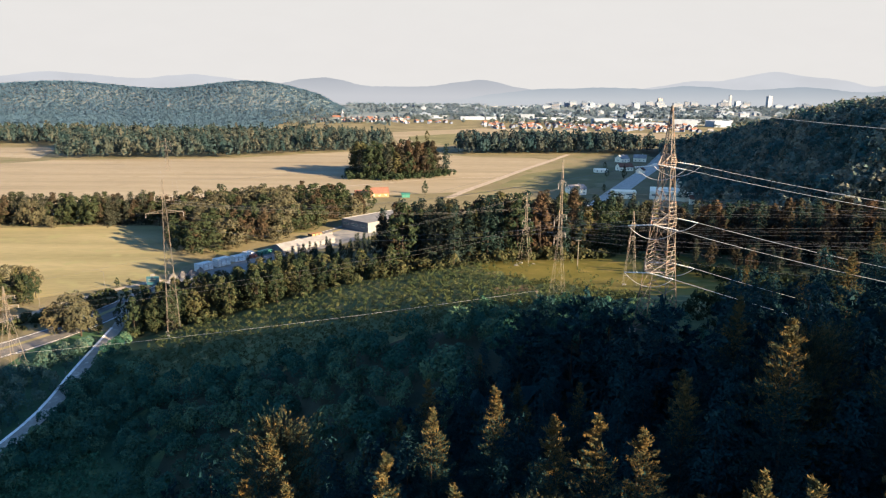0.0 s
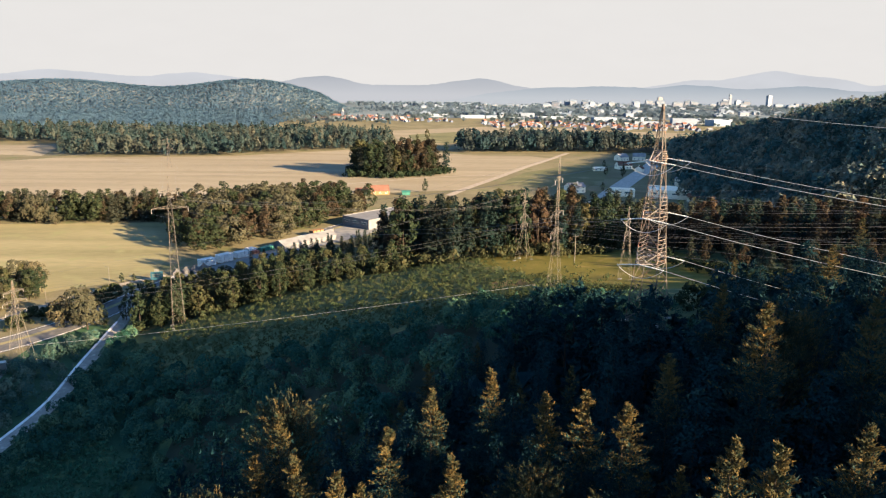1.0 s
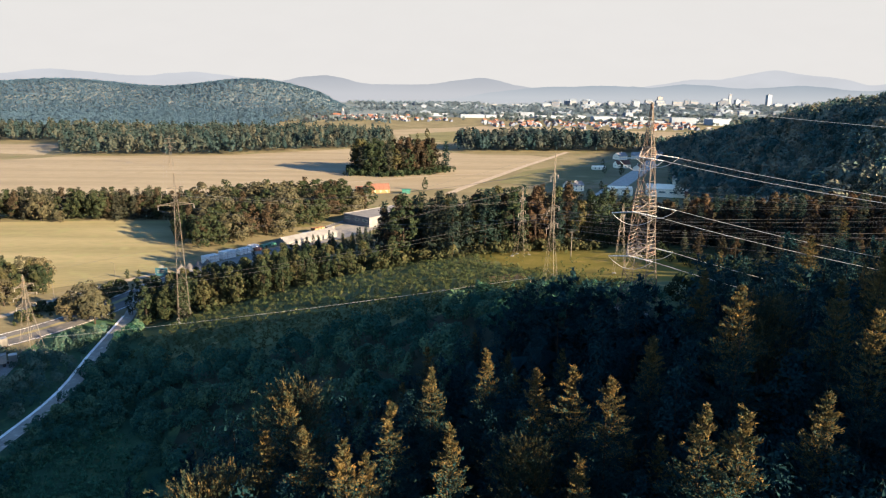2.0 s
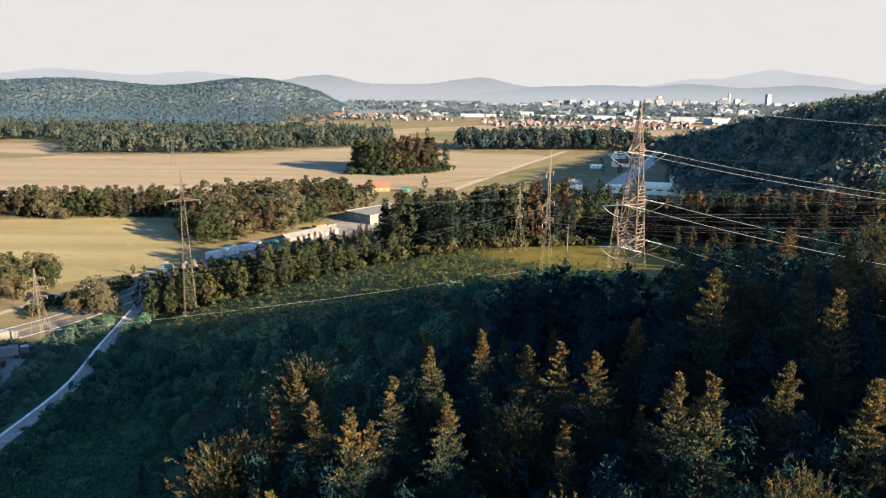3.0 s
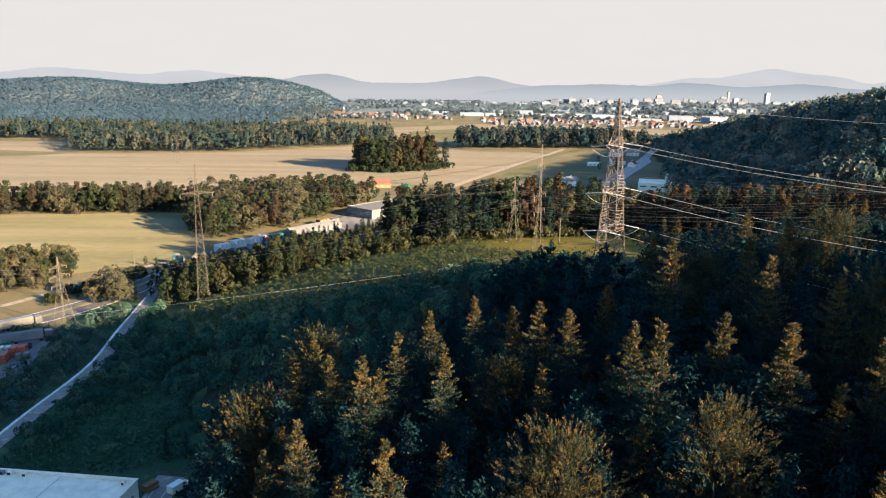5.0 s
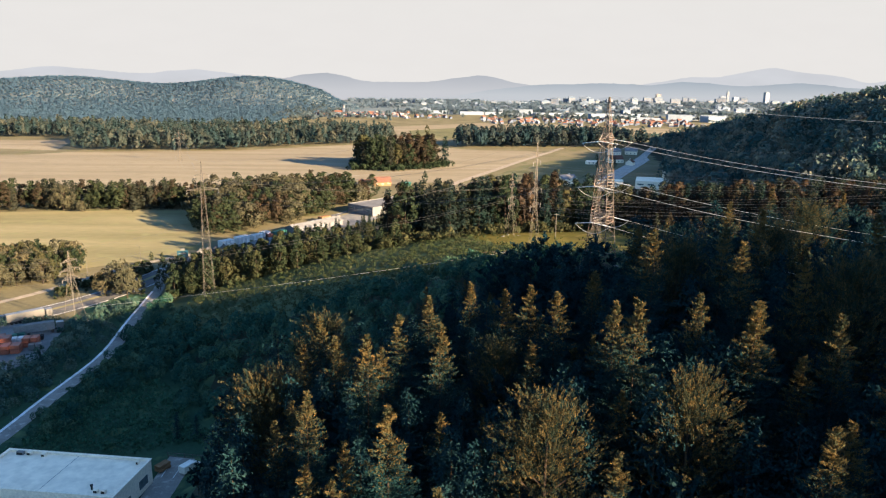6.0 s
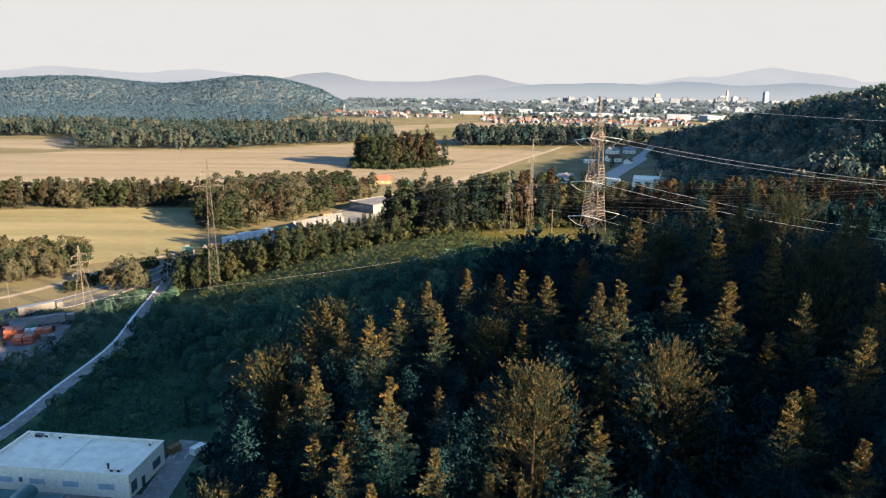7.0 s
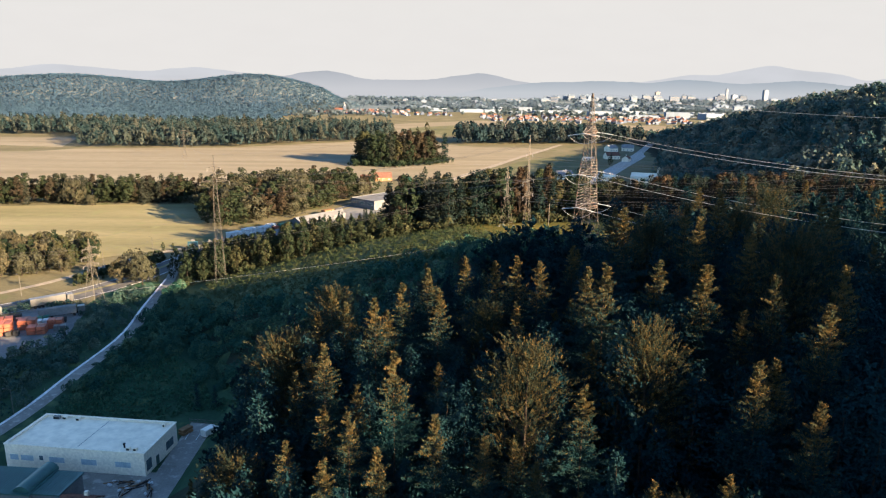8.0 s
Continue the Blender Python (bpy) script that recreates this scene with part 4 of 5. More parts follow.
scrub("weeds", CLEARING, 1.9, 0.6, 2.1, 40, L_WEEDS, "knee-high weeds and brambles under the power lines", rng, lambda x, y: x < 20 or (y < 225 - 1.55 * (x - 18)) or rng.uniform() < 0.12, 0.28)
scrub("meadow_weeds", [(-99, 106), (-97, 168), (-68, 142), (-60, 124), (-42, 114), (-60, 114)], 1.5, 0.6, 1.9, 22, L_MEADOW, "rough green meadow beside the lane", rng)
scrub("lane_scrub", [(-107, 108), (-107, 150), (-107.5, 175), (-109, 196), (-115, 228), (-124, 212), (-121, 190), (-122, 166), (-134, 148), (-165, 150), (-200, 110), (-180, 60), (-116, 60), (-111, 88)], 4.6, 3.4, 7.0, 230, L_BUSH, "grey-green bushes between lane and storage yard", rng, clump=0.17, spread=0.5)
scrub("lane_bushes", [(-100, 116), (-99.4, 132), (-99.2, 170), (-101, 186), (-99, 196), (-92, 170), (-88, 140), (-90, 118)], 4.6, 2.5, 5.5, 240, L_SCRUB, "bushes along the near edge of the lane", rng, clump=0.16)
scrub("grove_bushes", [(-80, 672), (-40, 660), (2, 682), (26, 712), (4, 742), (-52, 748), (-84, 712)], 5.5, 5.0, 10.0, 60, L_LEAFY, "bushes at the foot of the field grove", rng, clump=0.3)
scrub("wood_edge_bushes", [(-22, 236), (0, 232), (30, 237), (62, 238), (76, 250), (72, 262), (56, 254), (30, 252), (0, 250), (-20, 262)], 3.6, 3.0, 6.5, 70, L_LEAFY, "bushes along the edge of the back wood", rng, clump=0.26)
scrub("yard_hedge", [(-158, 190), (-151, 210), (-127, 201), (-123, 190), (-128, 193), (-146, 200)], 3.2, 2.2, 4.2, 180, L_BUSH, "dark hedge between storage yard and highway", rng, clump=0.18)
scrub("median_bushes", [(-150, 232), (-135, 252), (-126, 280), (-134, 286), (-146, 262), (-156, 242)], 4.0, 1.5, 4.5, 60, L_LEAFY, "bushes between highway and side road", rng)

# ---- distance ----


def range_of_hills(name, y, x0, x1, base, peaks, material, label):
    bm = bmesh.new()
    xs = np.linspace(x0, x1, 240)
    lower, upper = [], []
    for x in xs:
        z = base + sum(a * math.exp(-((x - c) / w) ** 2) for c, a, w in peaks) + 3.0 * noise.noise(Vector((x * 0.012, y, 0))) + 2.0 * noise.noise(Vector((x * 0.04, y, 3)))
        lower.append(bm.verts.new((x, y, -30)))
        upper.append(bm.verts.new((x, y, z)))
    for i in range(len(xs) - 1):
        bm.faces.new((lower[i], lower[i + 1], upper[i + 1], upper[i]))
    return tagged(link_mesh(name, bm, material), label, "backdrop", kind="structure")


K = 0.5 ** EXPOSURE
G_FAR = glow("haze_pale_range", (0.695 * K, 0.64 * K, 0.60 * K))
# The paler foot colours paint haze gathering at the base of the hills.
G_MID = glow("haze_grey_range", (0.515 * K, 0.485 * K, 0.470 * K), foot=(0.655 * K, 0.60 * K, 0.56 * K))
G_LOW = glow("haze_blue_low_range", (0.450 * K, 0.455 * K, 0.455 * K), foot=(0.63 * K, 0.595 * K, 0.56 * K))
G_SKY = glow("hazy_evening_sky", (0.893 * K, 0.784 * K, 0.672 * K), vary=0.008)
FAR_PEAKS = [(-2537, 72), (-2149, 84), (-1893, 44), (-1728, 36), (-1510, 26), (-1317, 66), (-1099, 33), (-876, 36), (-628, 21)]
EAST_PEAKS = [(1231, 37), (1395, 20), (1457, 42), (1579, 38), (1735, 70), (1908, 98), (2053, 62), (2173, 44), (2280, 50), (2405, 46), (2637, 72)]
MID_PEAKS = [(-921, 21), (-752, 44), (-595, 60), (-455, 42), (-254, 31), (-78, 29), (109, 42), (275, 59), (408, 29), (542, 19)]
LOW_PEAKS = [(337, 35), (540, 38), (696, 47), (903, 59), (1107, 58), (1355, 72), (1557, 60), (1758, 43), (1916, 42), (2059, 52), (2214, 45), (2388, 40), (2607, 72)]
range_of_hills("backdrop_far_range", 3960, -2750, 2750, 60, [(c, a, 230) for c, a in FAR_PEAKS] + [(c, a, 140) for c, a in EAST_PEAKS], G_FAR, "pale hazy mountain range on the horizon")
range_of_hills("backdrop_near_range", 3900, -1500, 900, 60, [(c, a, 130) for c, a in MID_PEAKS], G_MID, "hills behind the plain, painted blue-grey for haze")
range_of_hills("backdrop_low_range", 3860, -400, 2750, 18, [(c, a, 170) for c, a in LOW_PEAKS], G_LOW, "low hills behind the city, painted blue for haze")
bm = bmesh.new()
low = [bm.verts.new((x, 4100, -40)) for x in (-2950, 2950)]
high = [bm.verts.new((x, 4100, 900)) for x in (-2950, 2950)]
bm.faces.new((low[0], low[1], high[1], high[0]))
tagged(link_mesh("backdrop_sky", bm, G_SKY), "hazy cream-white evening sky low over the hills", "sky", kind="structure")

# ---- power lines ----


def lattice(bm, w, z0, z1, n, thick):
    """Crossed bracing on four faces between two levels; w gives the width at a level."""
    zs = np.linspace(z0, z1, n + 1)
    for a, b in zip(zs, zs[1:]):
        ca = [Vector((sx * w(a) / 2, sy * w(a) / 2, a)) for sx, sy in ((-1, -1), (1, -1), (1, 1), (-1, 1))]
        cb = [Vector((sx * w(b) / 2, sy * w(b) / 2, b)) for sx, sy in ((-1, -1), (1, -1), (1, 1), (-1, 1))]
        for k in range(4):
            beam(bm, ca[k], cb[(k + 1) % 4], thick)
            beam(bm, ca[(k + 1) % 4], cb[k], thick)
            beam(bm, ca[k], ca[(k + 1) % 4], thick)


def insulator_mesh(a, b, r=0.13):
    """A string of discs from a to b."""
    bm = bmesh.new()
    a, b = Vector(a), Vector(b)
    n = max(4, int((b - a).length / 0.28))
    pts, rad = [], []
    for i in range(n):
        for f, k in ((0.0, 0.35), (0.35, 1.0), (0.7, 1.0), (0.95, 0.35)):
            pts.append(a.lerp(b, (i + f) / n))
            rad.append(r * k)
    return tube(bm, pts, rad, 6)


def pylon(x, y, H, base, waist, arms, turn, material, label, strings, thick=0.10, ways=(), z=None, cages=(), legs=None, lace=0.5):
    """A lattice tower. arms: (level, half length, depth). strings: insulator length; with ways, strings lie along the wires.
    Returns the tower and the wire ends: {(level index, side, way): point}."""
    z = gz(x, y) - 0.3 if z is None else z
    t = thing("power_pylon", (x, y, z), label, "pylon", "pylons of the power lines", turn)
    zw = arms[-1][0]
    top_arm = arms[0][0]
    prof = [(0, base), (zw, waist), (top_arm, waist * 0.44), (H, 0.2)]
    w = lambda h: float(np.interp(h, [p[0] for p in prof], [p[1] for p in prof]))
    for sx, sy in ((-1, -1), (1, -1), (1, 1), (-1, 1)):
        bm = bmesh.new()
        pts = [(sx * w(h) / 2, sy * w(h) / 2, h) for h, _ in prof]
        for a, b in zip(pts, pts[1:]):
            beam(bm, a, b, thick * 1.25)
        part("leg", bm, legs or material, t)
        part("footing", boxes((sx * base / 2 - 0.5, sy * base / 2 - 0.5, -1.5, sx * base / 2 + 0.5, sy * base / 2 + 0.5, 0.35), bevel=0.05), M_CONCRETE, t, "concrete footing block")
    bm = bmesh.new()
    lattice(bm, w, 0.4, zw, max(3, int(zw / (base * 1.1))), thick * lace)
    tagged(part("bracing", bm, legs or material, t), "crossed steel lattice bars", kind="stuff")
    bm = bmesh.new()
    lattice(bm, w, zw, top_arm, max(3, int((top_arm - zw) / (waist * 1.0))), thick * lace)
    tagged(part("bracing", bm, legs or material, t), "crossed steel lattice bars", kind="stuff")
    bm = bmesh.new()
    lattice(bm, w, top_arm, H, 5, thick * 0.45)
    part("peak", bm, legs or material, t)
    for c0, c1, wc in cages:
        corners = [(-1, -1), (1, -1), (1, 1), (-1, 1)]
        for ax, ay in corners:
            part("cage_post", beam(bmesh.new(), (ax * wc * 0.42, ay * wc * 0.42, c1), (ax * wc / 2, ay * wc / 2, c0), thick), legs or material, t)
        for k in range(4):
            (ax, ay), (bx, by) = corners[k], corners[(k + 1) % 4]
            for j in range(7):
                f, g = j / 6, min(1.0, max(0.0, j / 6 + (0.07 if k % 2 else -0.05)))
                ra, rb = wc / 2 - 0.08 * wc * f, wc / 2 - 0.08 * wc * g
                part("rung", beam(bmesh.new(), (ax * ra, ay * ra, c0 + (c1 - c0) * f), (bx * rb, by * rb, c0 + (c1 - c0) * g), thick * 0.9), material, t, "pale horizontal rung")
    ends = {"top": Vector((x, y, z + H))}
    turned = pose(x, y, z, 0, 0, turn)
    for i, (h, half, depth) in enumerate(arms):
        for side in (-1, 1):
            bm = bmesh.new()
            r = w(h) / 2
            tip = Vector((side * half, 0, h + 0.1))
            for sy in (-1, 1):
                lo, hi = Vector((side * r, sy * r, h)), Vector((side * w(h + depth) / 2, sy * w(h + depth) / 2, h + depth))
                end = tip + Vector((0, sy * 0.25, 0))
                beam(bm, lo, end, thick)
                beam(bm, hi, end, thick)
                n = max(2, int(half / 1.8))
                for k in range(n):
                    f0, f1 = k / n, (k + 0.5) / n
                    beam(bm, lo.lerp(end, f0), hi.lerp(end, f1), thick * 0.55)
                    beam(bm, hi.lerp(end, f1), lo.lerp(end, (k + 1) / n), thick * 0.55)
            n = max(2, int(half / 1.5))
            lo0, lo1 = Vector((side * r, -r, h)), Vector((side * r, r, h))
            for k in range(n):
                beam(bm, lo0.lerp(tip, k / n), lo1.lerp(tip, (k + 0.6) / n), thick * 0.6)
                beam(bm, lo0.lerp(tip, k / n), lo1.lerp(tip, k / n), thick * 0.6)
            hi0, hi1 = Vector((side * w(h + depth) / 2, -w(h + depth) / 2, h + depth)), Vector((side * w(h + depth) / 2, w(h + depth) / 2, h + depth))
            for k in range(n):
                beam(bm, hi0.lerp(tip, k / n), hi1.lerp(tip, k / n), thick * 0.6)
            part("crossarm", bm, material, t)
            world_tip = turned @ tip
            if ways:
                back = turned.inverted()
                for wi, way in enumerate(ways):
                    e = world_tip + Vector(way).normalized() * strings + Vector((0, 0, -0.3))
                    part("insulator", insulator_mesh(tip, back @ e, 0.12), M_PORCELAIN, t, "pale insulator string")
                    ends[(i, side, wi)] = e
                a, b = back @ ends[(i, side, 0)], back @ ends[(i, side, 1)]
                bm = bmesh.new()
                loop = [a.lerp(b, f) - Vector((0, 0, 1.9 * 4 * f * (1 - f))) for f in np.linspace(0, 1, 9)]
                tube(bm, loop, [0.05] * 9, 4)
                part("jumper", bm, M_WIRE, t, "slack jumper cable loop")
            else:
                hang = tip - Vector((0, 0, strings))
                part("insulator", insulator_mesh(tip, hang, 0.09), M_GREYROOF, t, "hanging insulator string")
                ends[(i, side, 0)] = ends[(i, side, 1)] = turned @ hang
    return ends


def wire(a, b, sag, r=0.045, metal=None, label="bright aluminium conductor sagging between two pylons"):
    bm = bmesh.new()
    a, b = Vector(a), Vector(b)
    n = 28
    pts = [a.lerp(b, f) - Vector((0, 0, sag * 4 * f * (1 - f))) for f in np.linspace(0, 1, n)]
    tube(bm, pts, [r] * n, 4)
    return tagged(link_mesh("power_cable", bm, metal or M_DIM_WIRE), label, "cable", "cables of the power lines")


def span(e0, e1, keys, sag, w0=0, w1=1, earth=True, r=0.02, metal=None):
    for k in keys:
        for side in (-1, 1):
            if (k, side, w0) in e0 and (k, side, w1) in e1:
                wire(e0[(k, side, w0)], e1[(k, side, w1)], sag, r, metal)
    if earth:
        wire(e0["top"], e1["top"], sag * 0.8, r * 0.7, metal, "thin earth wire between the pylon tips")


to_left, to_right = Vector((-123, 106, -14)), Vector((132, -105, -4))
P_MAIN = pylon(39.1, 114.0, 38.0, 5.6, 3.9, [(28.6, 3.4, 1.6), (19.0, 4.4, 1.6), (11.0, 4.6, 1.6)], 49.0, M_RUSTED, "rusty lattice power pylon with stacked crossarms above the trees", 4.2, 0.09, (to_left, to_right), cages=((27.9, 30.2, 2.0), (18.4, 22.4, 3.3), (10.6, 15.0, 3.9)), legs=M_BROWNSTEEL, lace=0.72)
P_EAST = pylon(172, 8, 38.0, 5.6, 3.9, [(28.6, 3.4, 1.6), (19.0, 4.4, 1.6), (11.0, 4.6, 1.6)], 49.0, M_RUSTED, "lattice power pylon on the wooded spur", 4.2, 0.09, (to_left, to_right), cages=((27.9, 30.2, 2.0), (18.4, 22.4, 3.3), (10.6, 15.0, 3.9)), legs=M_BROWNSTEEL, lace=0.72)
P_LEFT = pylon(-84.0, 219.7, 51.0, 4.0, 1.2, [(45.8, 2.6, 0.7), (40.4, 5.6, 0.9)], 25.0, M_STEEL, "tall slender lattice pylon at the edge of the clearing", 1.6, 0.055)
P_FAR = pylon(-274, 734, 34.0, 4.0, 1.4, [(30.0, 4.6, 1.0), (25.5, 6.0, 1.2), (21.0, 4.4, 1.0)], 25.0, M_STEEL, "slender lattice pylon in the stubble field", 2.0, 0.07)
P_LANE = pylon(-127.5, 203.0, 27.0, 5.6, 1.5, [(23.2, 3.4, 0.9), (20.0, 4.2, 0.9), (16.8, 3.6, 0.9)], 70.0, M_STEEL, "broad-footed lattice pylon lit by evening sun beside the lane", 1.0, 0.075)
P_MID = pylon(32.5, 169.0, 35.5, 3.4, 0.8, [(29.5, 3.0, 0.9), (20.8, 5.0, 1.1), (16.2, 4.6, 1.1)], 62.0, M_STEEL, "lattice pylon standing on the grassy crest", 1.2, 0.034)
P_BACK = pylon(32.6, 229.0, 25.0, 4.6, 0.9, [(20.5, 2.0, 0.8), (15.5, 3.6, 0.9), (12.5, 3.2, 0.9)], 62.0, M_STEEL, "smaller lattice pylon before the back wood", 1.0, 0.034)
P_SIDE = pylon(55.5, 185.0, 21.5, 3.4, 1.2, [(17.6, 2.8, 0.8), (13.6, 3.6, 0.9)], 62.0, M_STEEL, "slim lattice pylon behind the grassy crest", 1.0, 0.034)
P_EAST_MID = pylon(196, 50, 30.0, 4.4, 1.2, [(26.5, 3.0, 0.9), (20.8, 5.0, 1.1), (16.2, 4.6, 1.1)], 62.0, M_STEEL, "lattice pylon in the east wood", 1.8, 0.08)
P_EAST_BACK = pylon(232, 120, 25.0, 4.0, 1.2, [(20.5, 2.6, 0.8), (15.5, 3.6, 0.9), (12.5, 3.2, 0.9)], 62.0, M_STEEL, "small lattice pylon in the east wood", 1.4, 0.055)
P_WEST = pylon(-330, 232, 27.0, 5.0, 1.5, [(23.2, 3.4, 0.9), (20.0, 4.2, 0.9), (16.8, 3.6, 0.9)], 80.0, M_STEEL, "lattice pylon beyond the highway", 1.4, 0.09)
span(P_MAIN, P_EAST, (0, 1, 2), 7.5, 1, 0, r=0.042, metal=M_WIRE)
span(P_MAIN, P_LEFT, (0, 1), 4.5, 0, 0)
span(P_LEFT, P_FAR, (0, 1, 2), 10.0, 0, 0)
span(P_MID, P_EAST_MID, (0, 1, 2), 5.0, 0, 0)
span(P_MID, P_LANE, (0, 1), 2.5, 0, 0)
span(P_LANE, P_WEST, (0, 1, 2), 5.0, 0, 0)
span(P_BACK, P_EAST_BACK, (0, 1, 2), 5.0, 0, 0)
span(P_BACK, P_LEFT, (0,), 3.0, 0, 0, earth=False)
span(P_SIDE, P_EAST_BACK, (0, 1), 4.0, 0, 0, earth=False)
span(P_SIDE, P_BACK, (0, 1), 1.0, 0, 0, earth=False)
pole = thing("utility_pole", (49.0, 222.0, gz(49, 222)), "bare wooden pole before the back wood", "pole")
part("post", tube(bmesh.new(), [(0, 0, -0.5), (0, 0, 5), (0, 0, 9.5)], [0.17, 0.15, 0.11], 8), M_STEEL, pole)
part("crossbar", boxes((-0.9, -0.06, 8.9, 0.9, 0.06, 9.05)), M_STEEL, pole)

stub = thing("utility_pole", (27.3, 169.0, gz(27.3, 169)), "short wooden pole in the weeds of the clearing", "pole")
part("post", tube(bmesh.new(), [(0, 0, -0.5), (0, 0, 1.5), (0, 0, 36.0 - gz(27.3, 169))], [0.14, 0.13, 0.10], 8), M_STEEL, stub)
part("crossbar", boxes((-0.5, -0.05, 35.6 - gz(27.3, 169), 0.5, 0.05, 35.72 - gz(27.3, 169))), M_STEEL, stub)
wire((-125.6, 201.2, 6.0), (27.3, 169.0, 35.8), 1.0, 0.03, M_WIRE, "low cable running down over the clearing to the lane")

# ---- buildings ----


def gable(w, d, h0, h1, over=0.4, thick=0.25):
    """A gabled roof with thickness, ridge along x."""
    bm = bmesh.new()
    x, y = w / 2 + over, d / 2 + over
    drop = (h1 - h0) * over / (d / 2)
    prof = [(-y, h0 - drop), (0, h1), (y, h0 - drop), (y, h0 - drop + thick), (0, h1 + thick), (-y, h0 - drop + thick)]
    a = [bm.verts.new((-x, p, q)) for p, q in prof]
    b = [bm.verts.new((x, p, q)) for p, q in prof]
    n = len(prof)
    for k in range(n):
        bm.faces.new((a[k], a[(k + 1) % n], b[(k + 1) % n], b[k]))
    bm.faces.new((a[0], a[5], a[4], a[1]))
    bm.faces.new((a[1], a[4], a[3], a[2]))
    bm.faces.new((b[1], b[4], b[5], b[0]))
    bm.faces.new((b[2], b[3], b[4], b[1]))
    bmesh.ops.recalc_face_normals(bm, faces=bm.faces)
    return bm


def gable_walls(w, d, h0, h1):
    bm = bmesh.new()
    prof = [(-d / 2, -0.3), (d / 2, -0.3), (d / 2, h0), (0, h1), (-d / 2, h0)]
    a = [bm.verts.new((-w / 2, p, q)) for p, q in prof]
    b = [bm.verts.new((w / 2, p, q)) for p, q in prof]
    for k in range(5):
        bm.faces.new((a[k], a[(k + 1) % 5], b[(k + 1) % 5], b[k]))
    bm.faces.new(a)
    bm.faces.new(b)
    bmesh.ops.recalc_face_normals(bm, faces=bm.faces)
    return bm


def window(parent, x, y, z, w, h, side, glass=None):
    """A window set in a wall; side is the wall's outward axis: 'x', '-x', 'y' or '-y'."""
    t = 0.12
    s = -1 if side[0] == "-" else 1
    if "y" in side:
        f = boxes((x - w / 2 - 0.08, y - t / 2, z - 0.08, x + w / 2 + 0.08, y + t / 2, z), (x - w / 2 - 0.08, y - t / 2, z + h, x + w / 2 + 0.08, y + t / 2, z + h + 0.08), (x - w / 2 - 0.08, y - t / 2, z, x - w / 2, y + t / 2, z + h), (x + w / 2, y - t / 2, z, x + w / 2 + 0.08, y + t / 2, z + h))
        g = boxes((x - w / 2, y - 0.03 + s * 0.03, z, x + w / 2, y + 0.03 + s * 0.03, z + h))
    else:
        f = boxes((x - t / 2, y - w / 2 - 0.08, z - 0.08, x + t / 2, y + w / 2 + 0.08, z), (x - t / 2, y - w / 2 - 0.08, z + h, x + t / 2, y + w / 2 + 0.08, z + h + 0.08), (x - t / 2, y - w / 2 - 0.08, z, x + t / 2, y - w / 2, z + h), (x - t / 2, y + w / 2, z, x + t / 2, y + w / 2 + 0.08, z + h))
        g = boxes((x - 0.03 + s * 0.03, y - w / 2, z, x + 0.03 + s * 0.03, y + w / 2, z + h))
    win = part("window", f, M_WHITE, parent)
    part("pane", g, glass or M_GLASS, win)
    return win


def house(at, w, d, h0, h1, turn, wall, roof, label, group="", chimney=True, windows=True, name="house", floors=1):
    t = thing(name, at, label, "house", group, turn)
    part("wall", gable_walls(w, d, h0, h1), wall, t)
    r = part("roof", gable(w, d, h0, h1), roof, t)
    if chimney:
        part("chimney", boxes((w * 0.2 - 0.35, d * 0.12 - 0.35, h0, w * 0.2 + 0.35, d * 0.12 + 0.35, h1 + 0.9)), wall, r)
    if windows:
        for fl in range(floors):
            zz = 1.0 + 2.8 * fl
            for s in (-1, 1):
                for k in range(max(2, int(w / 4))):
                    xx = -w / 2 + w * (k + 0.5) / max(2, int(w / 4))
                    window(t, xx, s * d / 2, zz, 1.2, 1.3, "y" if s > 0 else "-y")
                window(t, s * w / 2, 0, zz + 0.6, 1.2, 1.3, "x" if s > 0 else "-x")
    return t


def flat_hall(at, w, d, h, turn, wall, roof, label, name="warehouse", group="", bands=True, glass=None):
    """A hall with a parapet round a flat roof, window strips and gates."""
    t = thing(name, at, label, "building", group, turn)
    p = 0.35
    part("wall", boxes((-w / 2, -d / 2, -0.3, w / 2, -d / 2 + p, h), (-w / 2, d / 2 - p, -0.3, w / 2, d / 2, h), (-w / 2, -d / 2 + p, -0.3, -w / 2 + p, d / 2 - p, h), (w / 2 - p, -d / 2 + p, -0.3, w / 2, d / 2 - p, h)), wall, t)
    part("roof", boxes((-w / 2 + p, -d / 2 + p, h - 0.75, w / 2 - p, d / 2 - p, h - 0.4)), roof, t)
    if bands:
        n = max(2, int(w / 7))
        for k in range(n):
            window(t, -w / 2 + w * (k + 0.5) / n, -d / 2, h * 0.5, w / n * 0.6, 1.2, "-y", glass)
    return t


# the white hall below the slope
HALL = flat_hall((-77.0, 93.8, 0), 33.0, 14.5, 5.6, -7.6, M_WHITE, M_ROOFWHITE, "white rendered industrial hall with a flat pale roof", "industrial_hall", bands=False)
for xx, ww in ((-14.4, 2.0), (-11.3, 3.0), (-4.2, 3.6), (3.4, 3.6), (11.4, 3.6)):
    window(HALL, xx, -7.25, 1.9, ww, 1.3, "-y", M_FROSTED)
window(HALL, -7.9, -7.25, 2.2, 0.9, 1.1, "-y", M_GLASS)
window(HALL, 16.5, -5.6, 0.9, 2.2, 2.6, "x", M_GLASS)
part("door", boxes((16.42, -2.6, 0, 16.58, -1.4, 2.3)), M_GREENROOF, HALL, "dark green side door")
window(HALL, 16.5, 3.6, 1.2, 3.4, 2.0, "x", M_GLASS)
